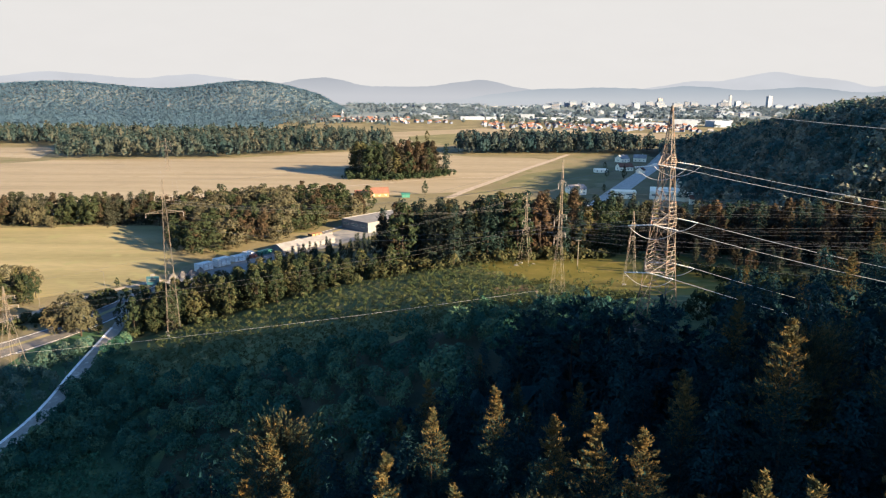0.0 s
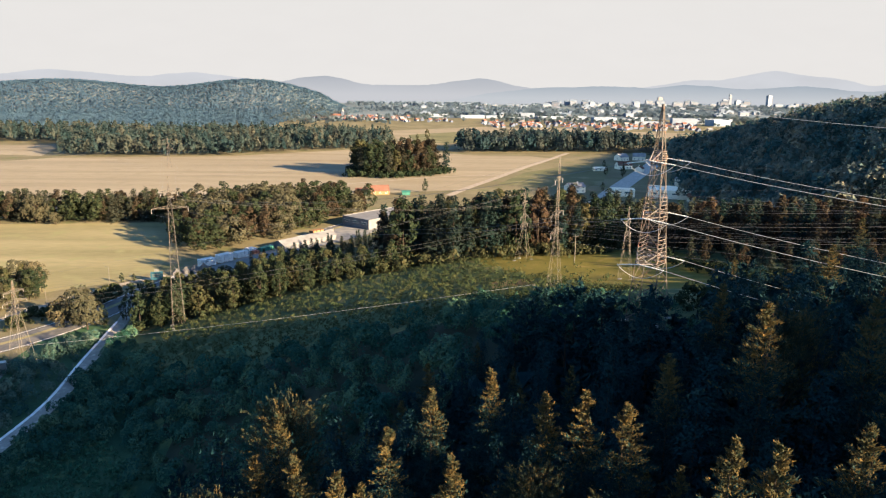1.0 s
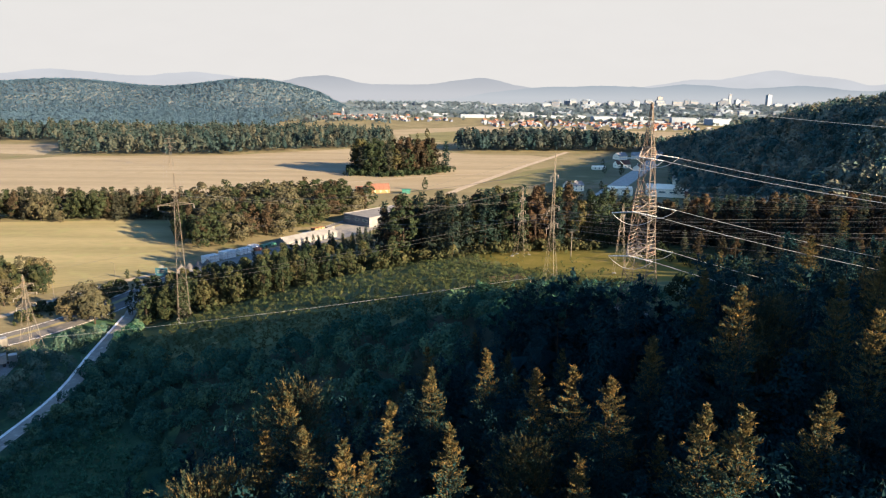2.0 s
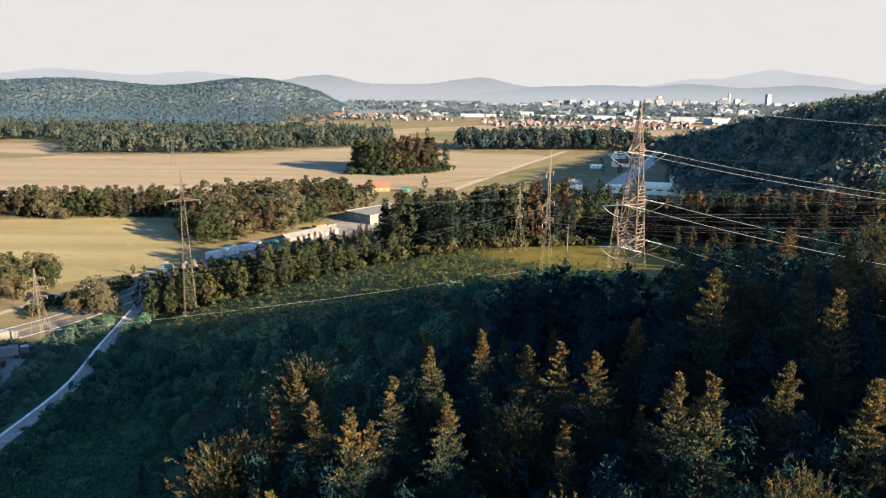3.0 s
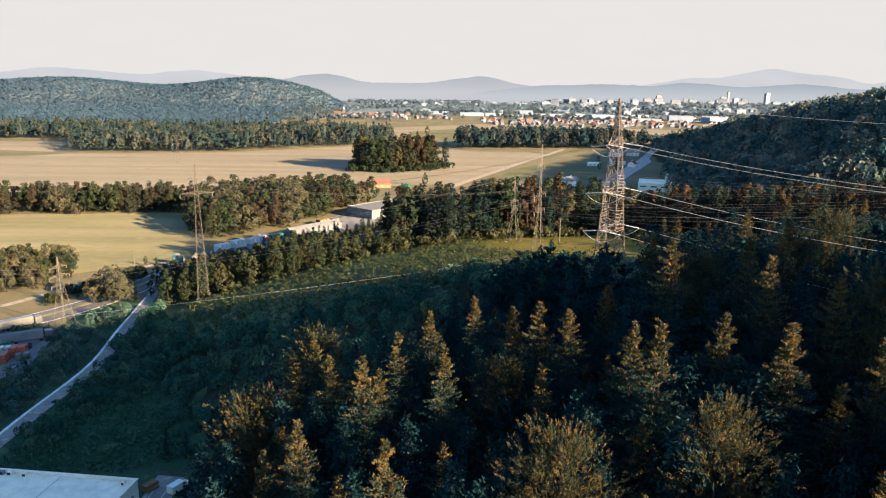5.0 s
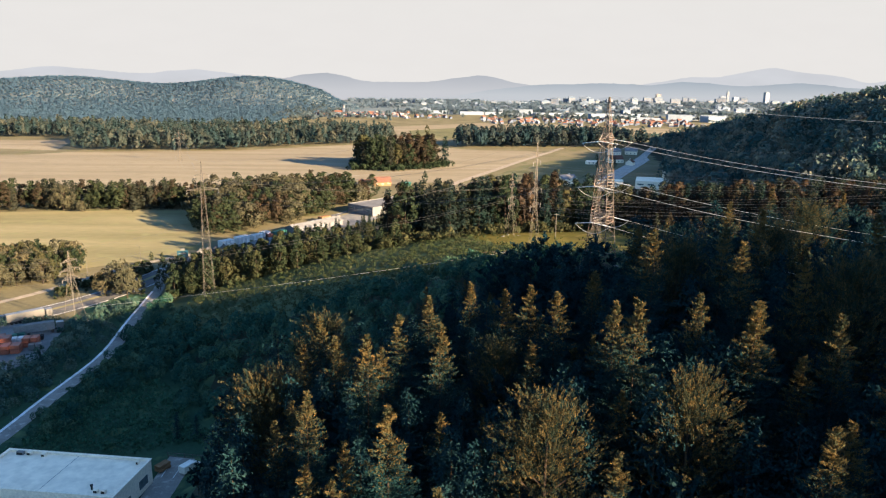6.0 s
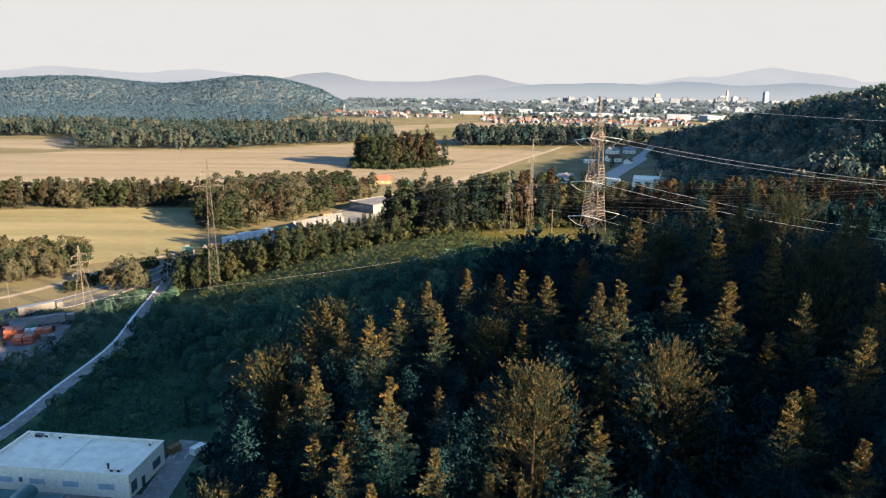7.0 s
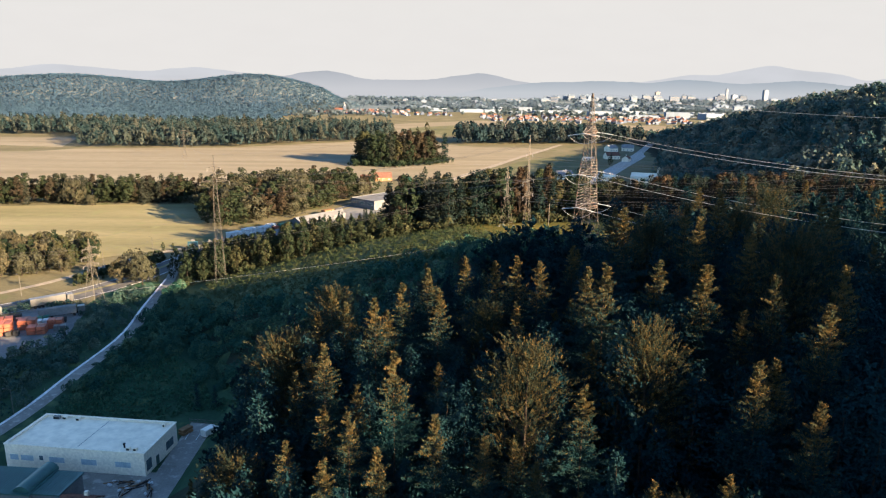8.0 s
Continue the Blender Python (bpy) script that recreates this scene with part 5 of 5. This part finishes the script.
part("parapet_cap", boxes((-16.7, -7.4, 5.6, 16.7, -6.8, 5.72), (-16.7, 6.8, 5.6, 16.7, 7.4, 5.72), (-16.7, -6.8, 5.6, -16.05, 6.8, 5.72), (16.05, -6.8, 5.6, 16.7, 6.8, 5.72)), M_WHITE, HALL, "pale metal parapet cap")
for xx, yy, ww in ((12.0, -5.6, 0.9), (13.6, -5.6, 0.9), (-13, 6.0, 1.6), (-11, 6.1, 1.0), (-7.5, 5.9, 0.9), (14.4, 5.6, 0.6)):
    u = part("roof_unit", boxes((xx - ww / 2, yy - 0.4, 5.2, xx + ww / 2, yy + 0.4, 6.0), bevel=0.06), M_WHITE if ww < 1.5 else M_CONCRETE, HALL, "pale rooftop ventilation unit")
    part("grille", boxes((xx - ww / 2 + 0.1, yy - 0.43, 5.35, xx + ww / 2 - 0.1, yy - 0.40, 5.85)), M_DARK, u)
part("roof_vent", tube(bmesh.new(), [(10.6, -4.8, 5.1), (10.6, -4.8, 6.0), (10.6, -4.8, 6.35)], [0.2, 0.2, 0.35], 8), M_DARK, HALL, "black mushroom roof vent")
part("roof_seam", boxes((-0.05, -6.8, 5.19, 0.05, 6.8, 5.22)), M_CONCRETE, HALL)
part("roof_skylight", boxes((10, -6.3, 5.19, 15.4, -4.2, 5.26), bevel=0.03), M_WHITE, HALL)

# sheds with green roofs beside the hall
for (xx, yy, ww, dd, hh, tn) in ((-86.5, 76.0, 16.0, 9.0, 4.6, -6), (-75.8, 75.2, 6.0, 8.0, 4.4, -6)):
    s = thing("green_shed", (xx, yy, 0), "shed with a ribbed dark green metal roof", "shed", "sheds beside the hall", tn)
    part("wall", boxes((-ww / 2, -dd / 2, -0.3, ww / 2, dd / 2, hh - 0.3)), M_CONCRETE, s)
    r = part("roof", boxes((-ww / 2 - 0.3, -dd / 2 - 0.3, hh - 0.3, ww / 2 + 0.3, dd / 2 + 0.3, hh)), M_GREENROOF, s)
    rib = boxes((-0.04, -dd / 2 - 0.3, hh, 0.04, dd / 2 + 0.3, hh + 0.09))
    first = part("rib", rib, M_GREENROOF, r)
    first.location.x = -ww / 2
    for k in range(1, int(ww / 0.6)):
        o = first.copy()
        scene.collection.objects.link(o)
        o.location.x = -ww / 2 + 0.6 * k
vault = thing("vaulted_roof_shed", (-80.3, 76.0, 0), "narrow shed with a curved green metal roof", "shed", turn=-6)
part("wall", boxes((-1.6, -4.5, -0.3, 1.6, 4.5, 4.4)), M_CONCRETE, vault)
bm = bmesh.new()
arc = [(1.75 * math.cos(a), 4.4 + 1.5 * math.sin(a)) for a in np.linspace(0, math.pi, 11)]
f0 = [bm.verts.new((p, -4.8, q)) for p, q in arc]
f1 = [bm.verts.new((p, 4.8, q)) for p, q in arc]
for k in range(10):
    bm.faces.new((f0[k], f0[k + 1], f1[k + 1], f1[k]))
bm.faces.new(f0)
bm.faces.new(f1[::-1])
bmesh.ops.recalc_face_normals(bm, faces=bm.faces)
part("roof", bm, M_GREENROOF, vault)
house((-69.0, 70.5, 0), 6.5, 5.0, 2.8, 4.2, -6, M_WHITE, M_TILE, "small annex with a red tiled roof", name="annex", windows=False)

# hall, barn and houses along the valley
flat_hall((-31.0, 437.0, 0), 24.0, 44.0, 6.4, -42, M_SHEETING, M_SHEETING, "long white warehouse beside the storage yard", "warehouse", glass=M_GLASS)
tent = house((-68.5, 374.0, 0), 38.0, 9.0, 2.8, 5.0, 52, M_SHEETING, M_SHEETING, "long white storage tent in the yard", chimney=False, windows=False, name="storage_tent")
house((-41.0, 562.0, 0), 15.0, 10.0, 3.4, 7.2, 14, M_WOOD, M_TILE, "red barn with a tiled roof at the field edge", chimney=False, name="barn")
house((-56.0, 570.0, 0), 10.0, 6.0, 2.4, 3.8, 14, M_WOOD, M_TILE, "low open shed beside the barn", chimney=False, windows=False, name="barn_shed")
house((-19.0, 558.0, 0), 6.5, 4.0, 2.6, 3.4, 8, M_TEAL, M_TEAL, "small teal metal cabin", chimney=False, windows=False, name="cabin")
house((123.7, 580.0, 0), 15, 10, 5.0, 8.0, 20, M_WHITE, M_GREYROOF, "pale detached house by the main road", "houses by the main road", floors=2)
flat_hall((159.0, 562.0, 0), 20.0, 12.0, 6.0, -12, M_WHITE, M_ROOFWHITE, "white flat-roofed house by the main road", "flat_roof_house", glass=M_GLASS)
flat_hall((198.0, 560.0, 0), 34.0, 30.0, 7.0, -18, M_WHITE, M_ROOFWHITE, "big white hall with a pale roof", "warehouse", glass=M_GLASS)
house((231.0, 628.0, gz(231, 628)), 10, 9, 5.6, 9.0, 75, M_WHITE, M_GREYROOF, "white house with a dark gable roof", "houses by the main road", floors=2)
house((207.0, 531.0, gz(207, 531)), 9, 7, 4.2, 6.6, -15, M_WHITE, M_TILE, "small white house with a red roof", "houses by the main road")
house((206.0, 500.0, gz(206, 500)), 12, 8, 4.0, 7.0, 55, M_GREYROOF, M_GREYROOF, "grey roofed house at the wood edge", "houses by the main road")
house((215.0, 762.0, 0), 16, 11, 4.2, 8.0, 10, M_WHITE, M_TILE, "farmhouse with a dark red roof", "houses by the main road")
house((184.0, 742.0, 0), 14, 6, 2.8, 4.0, 5, M_WHITE, M_ROOFWHITE, "low white shed on the meadow", "houses by the main road", chimney=False)
house((238.0, 855.0, 0), 14, 11, 4.6, 8.4, 30, M_WHITE, M_GREYROOF, "house with a grey roof among trees", "houses by the main road")
house((262.0, 862.0, 0), 15, 11, 4.6, 8.4, -20, M_WHITE, M_GREYROOF, "white house with a steep dark roof", "houses by the main road")
house((225.0, 735.0, 0), 10, 8, 3.6, 6.4, 60, M_WHITE, M_TILE, "small farm building with a red roof", "houses by the main road", windows=False)

# ---- village and city ----
rng = np.random.default_rng(31)
protos = []
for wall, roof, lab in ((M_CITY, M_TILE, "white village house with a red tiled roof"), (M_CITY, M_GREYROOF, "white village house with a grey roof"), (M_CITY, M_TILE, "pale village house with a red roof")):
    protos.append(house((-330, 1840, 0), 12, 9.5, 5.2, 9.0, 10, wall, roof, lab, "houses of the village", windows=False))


def settle(box_, n, tries=8):
    x0, x1, y0, y1 = box_
    placed = []
    for _ in range(n):
        for _ in range(tries):
            x, y = rng.uniform(x0, x1), rng.uniform(y0, y1)
            if all((x - a) ** 2 + (y - b) ** 2 > 200 for a, b in placed):
                placed.append((x, y))
                break
    return placed


first = [True] * 3
for area, n in (((-345, -60, 1835, 2060), 100), ((-70, 60, 1780, 1900), 14), ((130, 330, 1560, 1800), 55), ((330, 640, 1480, 1760), 95)):
    for x, y in settle(area, n):
        k = int(rng.choice(3, p=[0.5, 0.3, 0.2]))
        m = pose(x, y, 0, 0, 0, rng.uniform(0, 180)) @ Matrix.Scale(rng.uniform(0.62, 1.0), 4)
        if first[k]:
            first[k] = False
            protos[k].matrix_basis = m
        else:
            copy_thing(protos[k], m)
church = thing("church", (-255, 1960, 0), "white village church with a pointed tower", "church")
part("nave", gable_walls(22, 10, 8, 13), M_CITY, church)
part("roof", gable(22, 10, 8, 13), M_TILE, church)
part("tower", boxes((11, -3, 0, 17, 3, 20)), M_CITY, church)
part("spire", tube(bmesh.new(), [(14, 0, 20), (14, 0, 23), (14, 0, 29)], [4.0, 2.0, 0.1], 4), M_GREYROOF, church)
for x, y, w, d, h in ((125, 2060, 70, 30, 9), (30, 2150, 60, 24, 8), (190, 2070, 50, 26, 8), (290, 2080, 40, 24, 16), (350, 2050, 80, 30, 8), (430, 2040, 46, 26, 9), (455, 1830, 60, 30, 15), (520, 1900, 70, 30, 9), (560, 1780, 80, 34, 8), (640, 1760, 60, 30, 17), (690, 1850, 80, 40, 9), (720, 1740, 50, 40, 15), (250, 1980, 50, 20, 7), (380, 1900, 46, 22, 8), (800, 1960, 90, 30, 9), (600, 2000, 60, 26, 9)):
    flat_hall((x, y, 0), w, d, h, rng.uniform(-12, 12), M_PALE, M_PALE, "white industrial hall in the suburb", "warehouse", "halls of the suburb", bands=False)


def block(x, y, w, d, h, wall, label, name="apartment_block", group="blocks of the city"):
    t = thing(name, (x, y, 0), label, "building", group, rng.uniform(-15, 15))
    part("wall", boxes((-w / 2, -d / 2, -1, w / 2, d / 2, h)), wall, t)
    # Roof takes the wall colour and bands a grey, lowering contrast as haze would.
    part("roof", boxes((-w / 2 - 0.4, -d / 2 - 0.4, h, w / 2 + 0.4, d / 2 + 0.4, h + 1.2), (-w / 6, -d / 6, h + 1.2, w / 6, d / 6, h + 4)), wall, t)
    n = int(h / 6)
    for k in range(n):
        part("window_band", boxes((-w / 2 + 1, -d / 2 - 0.15, 2 + 6 * k, w / 2 - 1, -d / 2 - 0.02, 4 + 6 * k)), M_GREYROOF, t)
    return t


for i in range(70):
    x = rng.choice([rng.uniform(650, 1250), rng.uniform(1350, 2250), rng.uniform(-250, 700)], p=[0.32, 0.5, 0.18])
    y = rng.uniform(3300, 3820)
    block(x, y, rng.uniform(16, 46), rng.uniform(14, 22), rng.uniform(10, 34) * (1.0 if x > 600 else 0.5), M_TOWN, "apartment block of the distant city, walls tinted for haze")
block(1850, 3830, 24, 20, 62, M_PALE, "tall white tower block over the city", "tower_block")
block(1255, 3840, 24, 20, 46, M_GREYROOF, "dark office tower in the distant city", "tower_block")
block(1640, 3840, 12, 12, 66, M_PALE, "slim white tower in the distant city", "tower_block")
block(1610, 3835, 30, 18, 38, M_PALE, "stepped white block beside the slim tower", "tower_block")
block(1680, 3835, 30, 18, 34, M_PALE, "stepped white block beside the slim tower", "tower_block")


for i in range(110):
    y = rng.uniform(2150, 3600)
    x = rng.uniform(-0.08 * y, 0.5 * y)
    block(x, y, rng.uniform(12, 40), rng.uniform(10, 18), rng.uniform(7, 13), M_TOWN, "low building among trees on the plain, tinted for haze", "low_block", "low buildings on the plain")


def plain_trees(name, n, box_, h0, h1, mat, label, keep=lambda x, y: True):
    pts = []
    while len(pts) < n:
        x, y = rng.uniform(box_[0], box_[1]), rng.uniform(box_[2], box_[3])
        if noise.noise(Vector((x * 0.004, y * 0.0025, 7))) + 0.25 > rng.uniform(0, 0.5) and abs(x) < 0.75 * y and keep(x, y):
            pts.append((x, y))
    wood(name, pts, h0, h1, 26, mat, label, "trees", rng, 0.5, 0.1)


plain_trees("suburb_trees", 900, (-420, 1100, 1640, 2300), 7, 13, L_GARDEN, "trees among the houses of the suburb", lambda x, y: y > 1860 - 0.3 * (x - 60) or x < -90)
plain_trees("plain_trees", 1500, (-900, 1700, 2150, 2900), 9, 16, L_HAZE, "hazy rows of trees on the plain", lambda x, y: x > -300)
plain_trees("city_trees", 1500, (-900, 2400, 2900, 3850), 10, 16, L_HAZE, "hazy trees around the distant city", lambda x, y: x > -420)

# ---- vehicles, stores, lamps ----


def van(at, turn):
    t = thing("van", at, "white delivery van parked in the yard", "van", turn=turn)
    bm = bmesh.new()
    prof = [(-2.5, 0.35), (2.45, 0.35), (2.5, 0.95), (1.55, 1.2), (0.95, 1.95), (-2.45, 2.05)]
    a = [bm.verts.new((p, -0.95, q)) for p, q in prof]
    b = [bm.verts.new((p, 0.95, q)) for p, q in prof]
    for k in range(6):
        bm.faces.new((a[k], a[(k + 1) % 6], b[(k + 1) % 6], b[k]))
    bm.faces.new(a)
    bm.faces.new(b)
    bmesh.ops.recalc_face_normals(bm, faces=bm.faces)
    bmesh.ops.bevel(bm, geom=bm.edges[:], offset=0.08, segments=2, affect="EDGES")
    part("body", bm, M_VAN, t)
    bm = bmesh.new()
    vs = [bm.verts.new(v) for v in ((1.50, -0.8, 1.27), (1.50, 0.8, 1.27), (1.05, 0.75, 1.86), (1.05, -0.75, 1.86))]
    bm.faces.new(vs)
    r = bmesh.ops.extrude_face_region(bm, geom=bm.faces[:])
    for v in [g for g in r["geom"] if isinstance(g, bmesh.types.BMVert)]:
        v.co += Vector((0.05, 0, 0.03))
    part("windscreen", bm, M_GLASS, t)
    for s in (-1, 1):
        part("side_window", boxes((0.2, s * 0.97 - 0.02, 1.3, 0.9, s * 0.97 + 0.02, 1.8)), M_GLASS, t)
        for xx in (-1.6, 1.6):
            w = part("wheel", tube(bmesh.new(), [(xx, s * 0.98, 0.34), (xx, s * 0.74, 0.34)], [0.34, 0.34], 14), M_DARK, t)
            part("rim", tube(bmesh.new(), [(xx, s * 0.99, 0.34), (xx, s * 0.95, 0.34)], [0.2, 0.2], 10), M_STEEL, w)
        part("headlight", boxes((2.44, s * 0.7 - 0.15, 0.7, 2.53, s * 0.7 + 0.15, 0.9)), M_FROSTED, t)
    return t


van((-53.2, 103.6, 0.09), 62)
for k in range(5):
    d = Vector((-58.6 + 2.7 * k, 105.2 - 0.3 * k, 0))
    tagged(link_mesh("parking_line", boxes((d.x - 0.06, d.y - 4.6, 0.094, d.x + 0.06, d.y, 0.102)), M_PAINT_LINE), "white painted parking bay line", "road marking", kind="structure")
fence = thing("yard_fence", (-54.3, 108.6, 0), "low dark fence at the end of the yard", "fence", turn=-9)
part("rail", boxes((-6.2, -0.03, 0.95, 6.2, 0.03, 1.05)), M_STEEL, fence)
part("rail", boxes((-6.2, -0.03, 0.25, 6.2, 0.03, 0.35)), M_STEEL, fence)
for k in range(7):
    part("post", boxes((-6.2 + 2.06 * k, -0.05, -0.3, -6.1 + 2.06 * k, 0.05, 1.2)), M_STEEL, fence)


def truck(at, turn, cargo, label):
    t = thing("truck", at, label, "truck", "trucks of the highway", turn)
    part("trailer", boxes((-7.0, -1.25, 1.1, 5.2, 1.25, 3.9), bevel=0.06), cargo, t)
    cab = part("cab", boxes((5.7, -1.2, 0.7, 8.0, 1.2, 3.4), bevel=0.15), M_CARPAINT, t)
    part("windscreen", boxes((7.98, -1.05, 1.9, 8.05, 1.05, 2.9)), M_GLASS, cab)
    part("chassis", boxes((-6.8, -0.5, 0.75, 7.2, 0.5, 1.1)), M_DARK, t)
    for xx in (-5.5, -4.2, -2.9, 4.4, 6.8):
        for s in (-1, 1):
            part("wheel", tube(bmesh.new(), [(xx, s * 1.2, 0.5), (xx, s * 0.85, 0.5)], [0.5, 0.5], 12), M_DARK, t)
    return t


truck((-145.0, 204.0, 0.15), 42, M_CARPAINT, "white lorry on the highway behind the pylon")
truck((-163.0, 187.5, 0.15), 42, M_CARPAINT, "white lorry following on the highway")
truck((-134.5, 191.0, 0.12), 30, M_CONCRETE, "grey lorry parked in the storage yard")


def stack(at, w, d, h, turn, mat, label, rows, name="stacked_crates", group="stores in the yard"):
    """Crates in layers, each with its own edges."""
    t = thing(name, at, label, "crates", group, turn)
    n = max(1, int(round(w / 2.4)))
    for r in range(rows):
        for k in range(n):
            j = random.uniform(-0.08, 0.08)
            x0 = -w / 2 + w / n * k
            part("crate", boxes((x0 + 0.16 + j, -d / 2 + 2 * j, h / rows * r + 0.16, x0 + w / n - 0.16 + j, d / 2 + j, h / rows * (r + 1)), bevel=0.04), mat, t)
    return t


for at, w, d, h, tn, rows in (((-146, 172, 0.12), 9, 5, 4.2, 20, 3), ((-139.5, 178.5, 0.12), 6, 4, 3.4, 20, 2), ((-133.6, 173.5, 0.12), 6, 4, 2.8, 14, 2), ((-130.4, 179.5, 0.12), 5, 3.4, 3.2, 14, 2), ((-150, 180, 0.12), 8, 4, 3.0, 24, 2)):
    stack(at, w, d, h, tn, M_ORANGE, "stacked orange crates in the storage yard", rows)
for at, w, d, h, tn, rows, mat, lab in (((-136.0, 181.5, 0.12), 5, 2.4, 2.2, 16, 2, M_WRAP, "white wrapped pallets in the storage yard"), ((-143.5, 183.0, 0.12), 5, 2.4, 2.4, 22, 2, M_ORANGE, "stacked orange crates in the storage yard"), ((-131.5, 185.0, 0.12), 4, 2.2, 1.6, 20, 1, M_DARK, "dark covered pallets in the storage yard"), ((-149.0, 187.0, 0.12), 5, 2.2, 2.0, 24, 2, M_DARK, "dark covered pallets in the storage yard"), ((-138.5, 186.5, 0.12), 4, 2.2, 1.8, 18, 2, M_TEAL, "teal covered pallets in the storage yard")):
    stack(at, w, d, h, tn, mat, lab, rows)
stack((-140.5, 171.0, 0.12), 4, 2.4, 1.8, 20, M_DARK, "dark covered pallets in the storage yard", 1)
stack((-127.5, 176.5, 0.12), 4, 2.4, 2.0, 20, M_CARPAINT, "white wrapped pallets in the storage yard", 1)
for at, w, d, h, tn, rows in (((-107.5, 324, 0.2), 8, 4, 3.6, 52, 3), ((-101.5, 332.5, 0.2), 8, 4, 4.0, 52, 4), ((-96.0, 342.0, 0.2), 7, 4, 3.0, 52, 3), ((-93.0, 350.0, 0.2), 5, 4, 3.0, 52, 2)):
    stack(at, w, d, h, tn, M_WRAP, "white wrapped blocks stacked in the yard", rows)
stack((-90.4, 349.0, 0.2), 4, 3, 1.8, 52, M_ORANGE, "orange boxes in the yard", 1)
stack((-86.5, 357.0, 0.2), 9, 3, 2.0, 52, M_TEAL, "teal covered stack in the yard", 1)
stack((-66.0, 396.0, 0.2), 8, 4, 3.4, 50, M_WOOD, "yellow timber stack in the yard", 2)
stack((-60.0, 401.0, 0.2), 6, 4, 3.0, 50, M_CARPAINT, "white containers in the yard", 1)
for k in range(4):
    x, y = -116.0 + 2.9 * k, 307.5 + 3.6 * k
    t = thing("gravel_heap", (x, y, 0.2), "pale heap of gravel in the yard", "heap", "gravel heaps in the yard")
    bm = tube(bmesh.new(), [(0, 0, -0.2), (0, 0, 1.3), (0.1, 0, 2.4), (0, 0.1, 2.9)], [2.6, 1.7, 0.6, 0.1], 10)
    for v in bm.verts:
        v.co += Vector((random.uniform(-0.25, 0.25), random.uniform(-0.25, 0.25), 0))
    part("mound", bm, M_ASPHALT, t)
stack((-59.4, 103.8, 0.09), 3.4, 1.8, 1.5, 60, M_WOOD, "pile of brown timber offcuts by the hall", 2, "timber_pile")


def street_lamp(x, y, h, turn):
    t = thing("street_lamp", (x, y, gz(x, y)), "tall grey street lamp at the roadside", "street lamp", "street lamps", turn)
    part("post", tube(bmesh.new(), [(0, 0, -0.3), (0, 0, h * 0.6), (0, 0, h)], [0.11, 0.09, 0.06], 8), M_STEEL, t)
    part("arm", tube(bmesh.new(), [(0, 0, h - 0.05), (0.8, 0, h + 0.15), (1.5, 0, h + 0.2)], [0.05, 0.05, 0.05], 6), M_STEEL, t)
    part("head", boxes((1.3, -0.15, h + 0.12, 2.0, 0.15, h + 0.26), bevel=0.04), M_STEEL, t)


street_lamp(-162.4, 215.0, 9.0, 150)
street_lamp(-149.4, 258.5, 8.0, 150)
street_lamp(-107.4, 114.0, 7.0, 180)
street_lamp(-139.0, 290.0, 8.0, 150)
sign = thing("billboard", (-120.8, 296.0, 0), "blue roadside billboard with white bars", "billboard", turn=12)
part("panel", boxes((-2.6, -0.1, 0.8, 2.6, 0.1, 4.6), bevel=0.03), M_BLUE, sign)
for s in (-2, 2):
    part("post", boxes((s - 0.12, 0.1, -0.3, s + 0.12, 0.3, 4.2)), M_STEEL, sign)
part("white_bar", boxes((-1.9, -0.13, 3.0, 1.4, -0.1, 3.4)), M_CARPAINT, sign)
part("white_bar", boxes((-1.9, -0.13, 2.2, 0.9, -0.1, 2.5)), M_CARPAINT, sign)
cap = part("cap", boxes((-0.9, -0.1, 4.6, 1.1, 0.1, 5.6)), M_CARPAINT, sign)


def delineator(x, y):
    t = thing("delineator_post", (x, y, gz(x, y)), "small white roadside delineator post beside the lane", "post", "delineator posts")
    part("post", boxes((-0.09, -0.09, -0.2, 0.09, 0.09, 1.0), bevel=0.03), M_CARPAINT, t)
    part("reflector_band", boxes((-0.095, -0.095, 0.72, 0.095, 0.095, 0.84)), M_DARK, t, "black band with a reflector")


for k, (a, b) in enumerate(zip(LANE[2:13], LANE[3:14])):
    d = Vector((b[0] - a[0], b[1] - a[1], 0)).normalized()
    delineator(a[0] - d.y * 3.3, a[1] + d.x * 3.3)


def scrap_heap(at, turn, seed):
    """Boards, pipes and sacks left on the ground."""
    r = random.Random(seed)
    t = thing("scrap_heap", at, "untidy heap of boards, pipes and white sacks beside the shed", "scrap heap", "scrap heaps by the hall", turn)
    for k in range(7):
        x, y, a = r.uniform(-2.2, 2.2), r.uniform(-0.9, 0.9), r.uniform(-0.5, 0.5)
        d = Vector((math.cos(a), math.sin(a), 0)) * r.uniform(0.8, 1.8)
        part("board", tube(bmesh.new(), [Vector((x, y, 0.08 + 0.09 * k)) - d, Vector((x, y, 0.10 + 0.09 * k)) + d], [0.13, 0.13], 4), M_WOOD if k % 2 else M_DARK, t)
    for k in range(3):
        x, y = r.uniform(-2.4, 2.4), r.uniform(-1.2, 1.2)
        part("sack", tube(bmesh.new(), [(x - 0.45, y, 0.25), (x - 0.2, y, 0.32), (x + 0.25, y, 0.32), (x + 0.45, y, 0.25)], [0.08, 0.30, 0.28, 0.10], 8), M_WRAP, t, "white plastic sack")


for k, (x, y) in enumerate(((-66.5, 81.5), (-62.0, 80.5), (-63.8, 78.2), (-58.8, 79.6))):
    scrap_heap((x, y, 0.1), 10 + 35 * k, 40 + k)
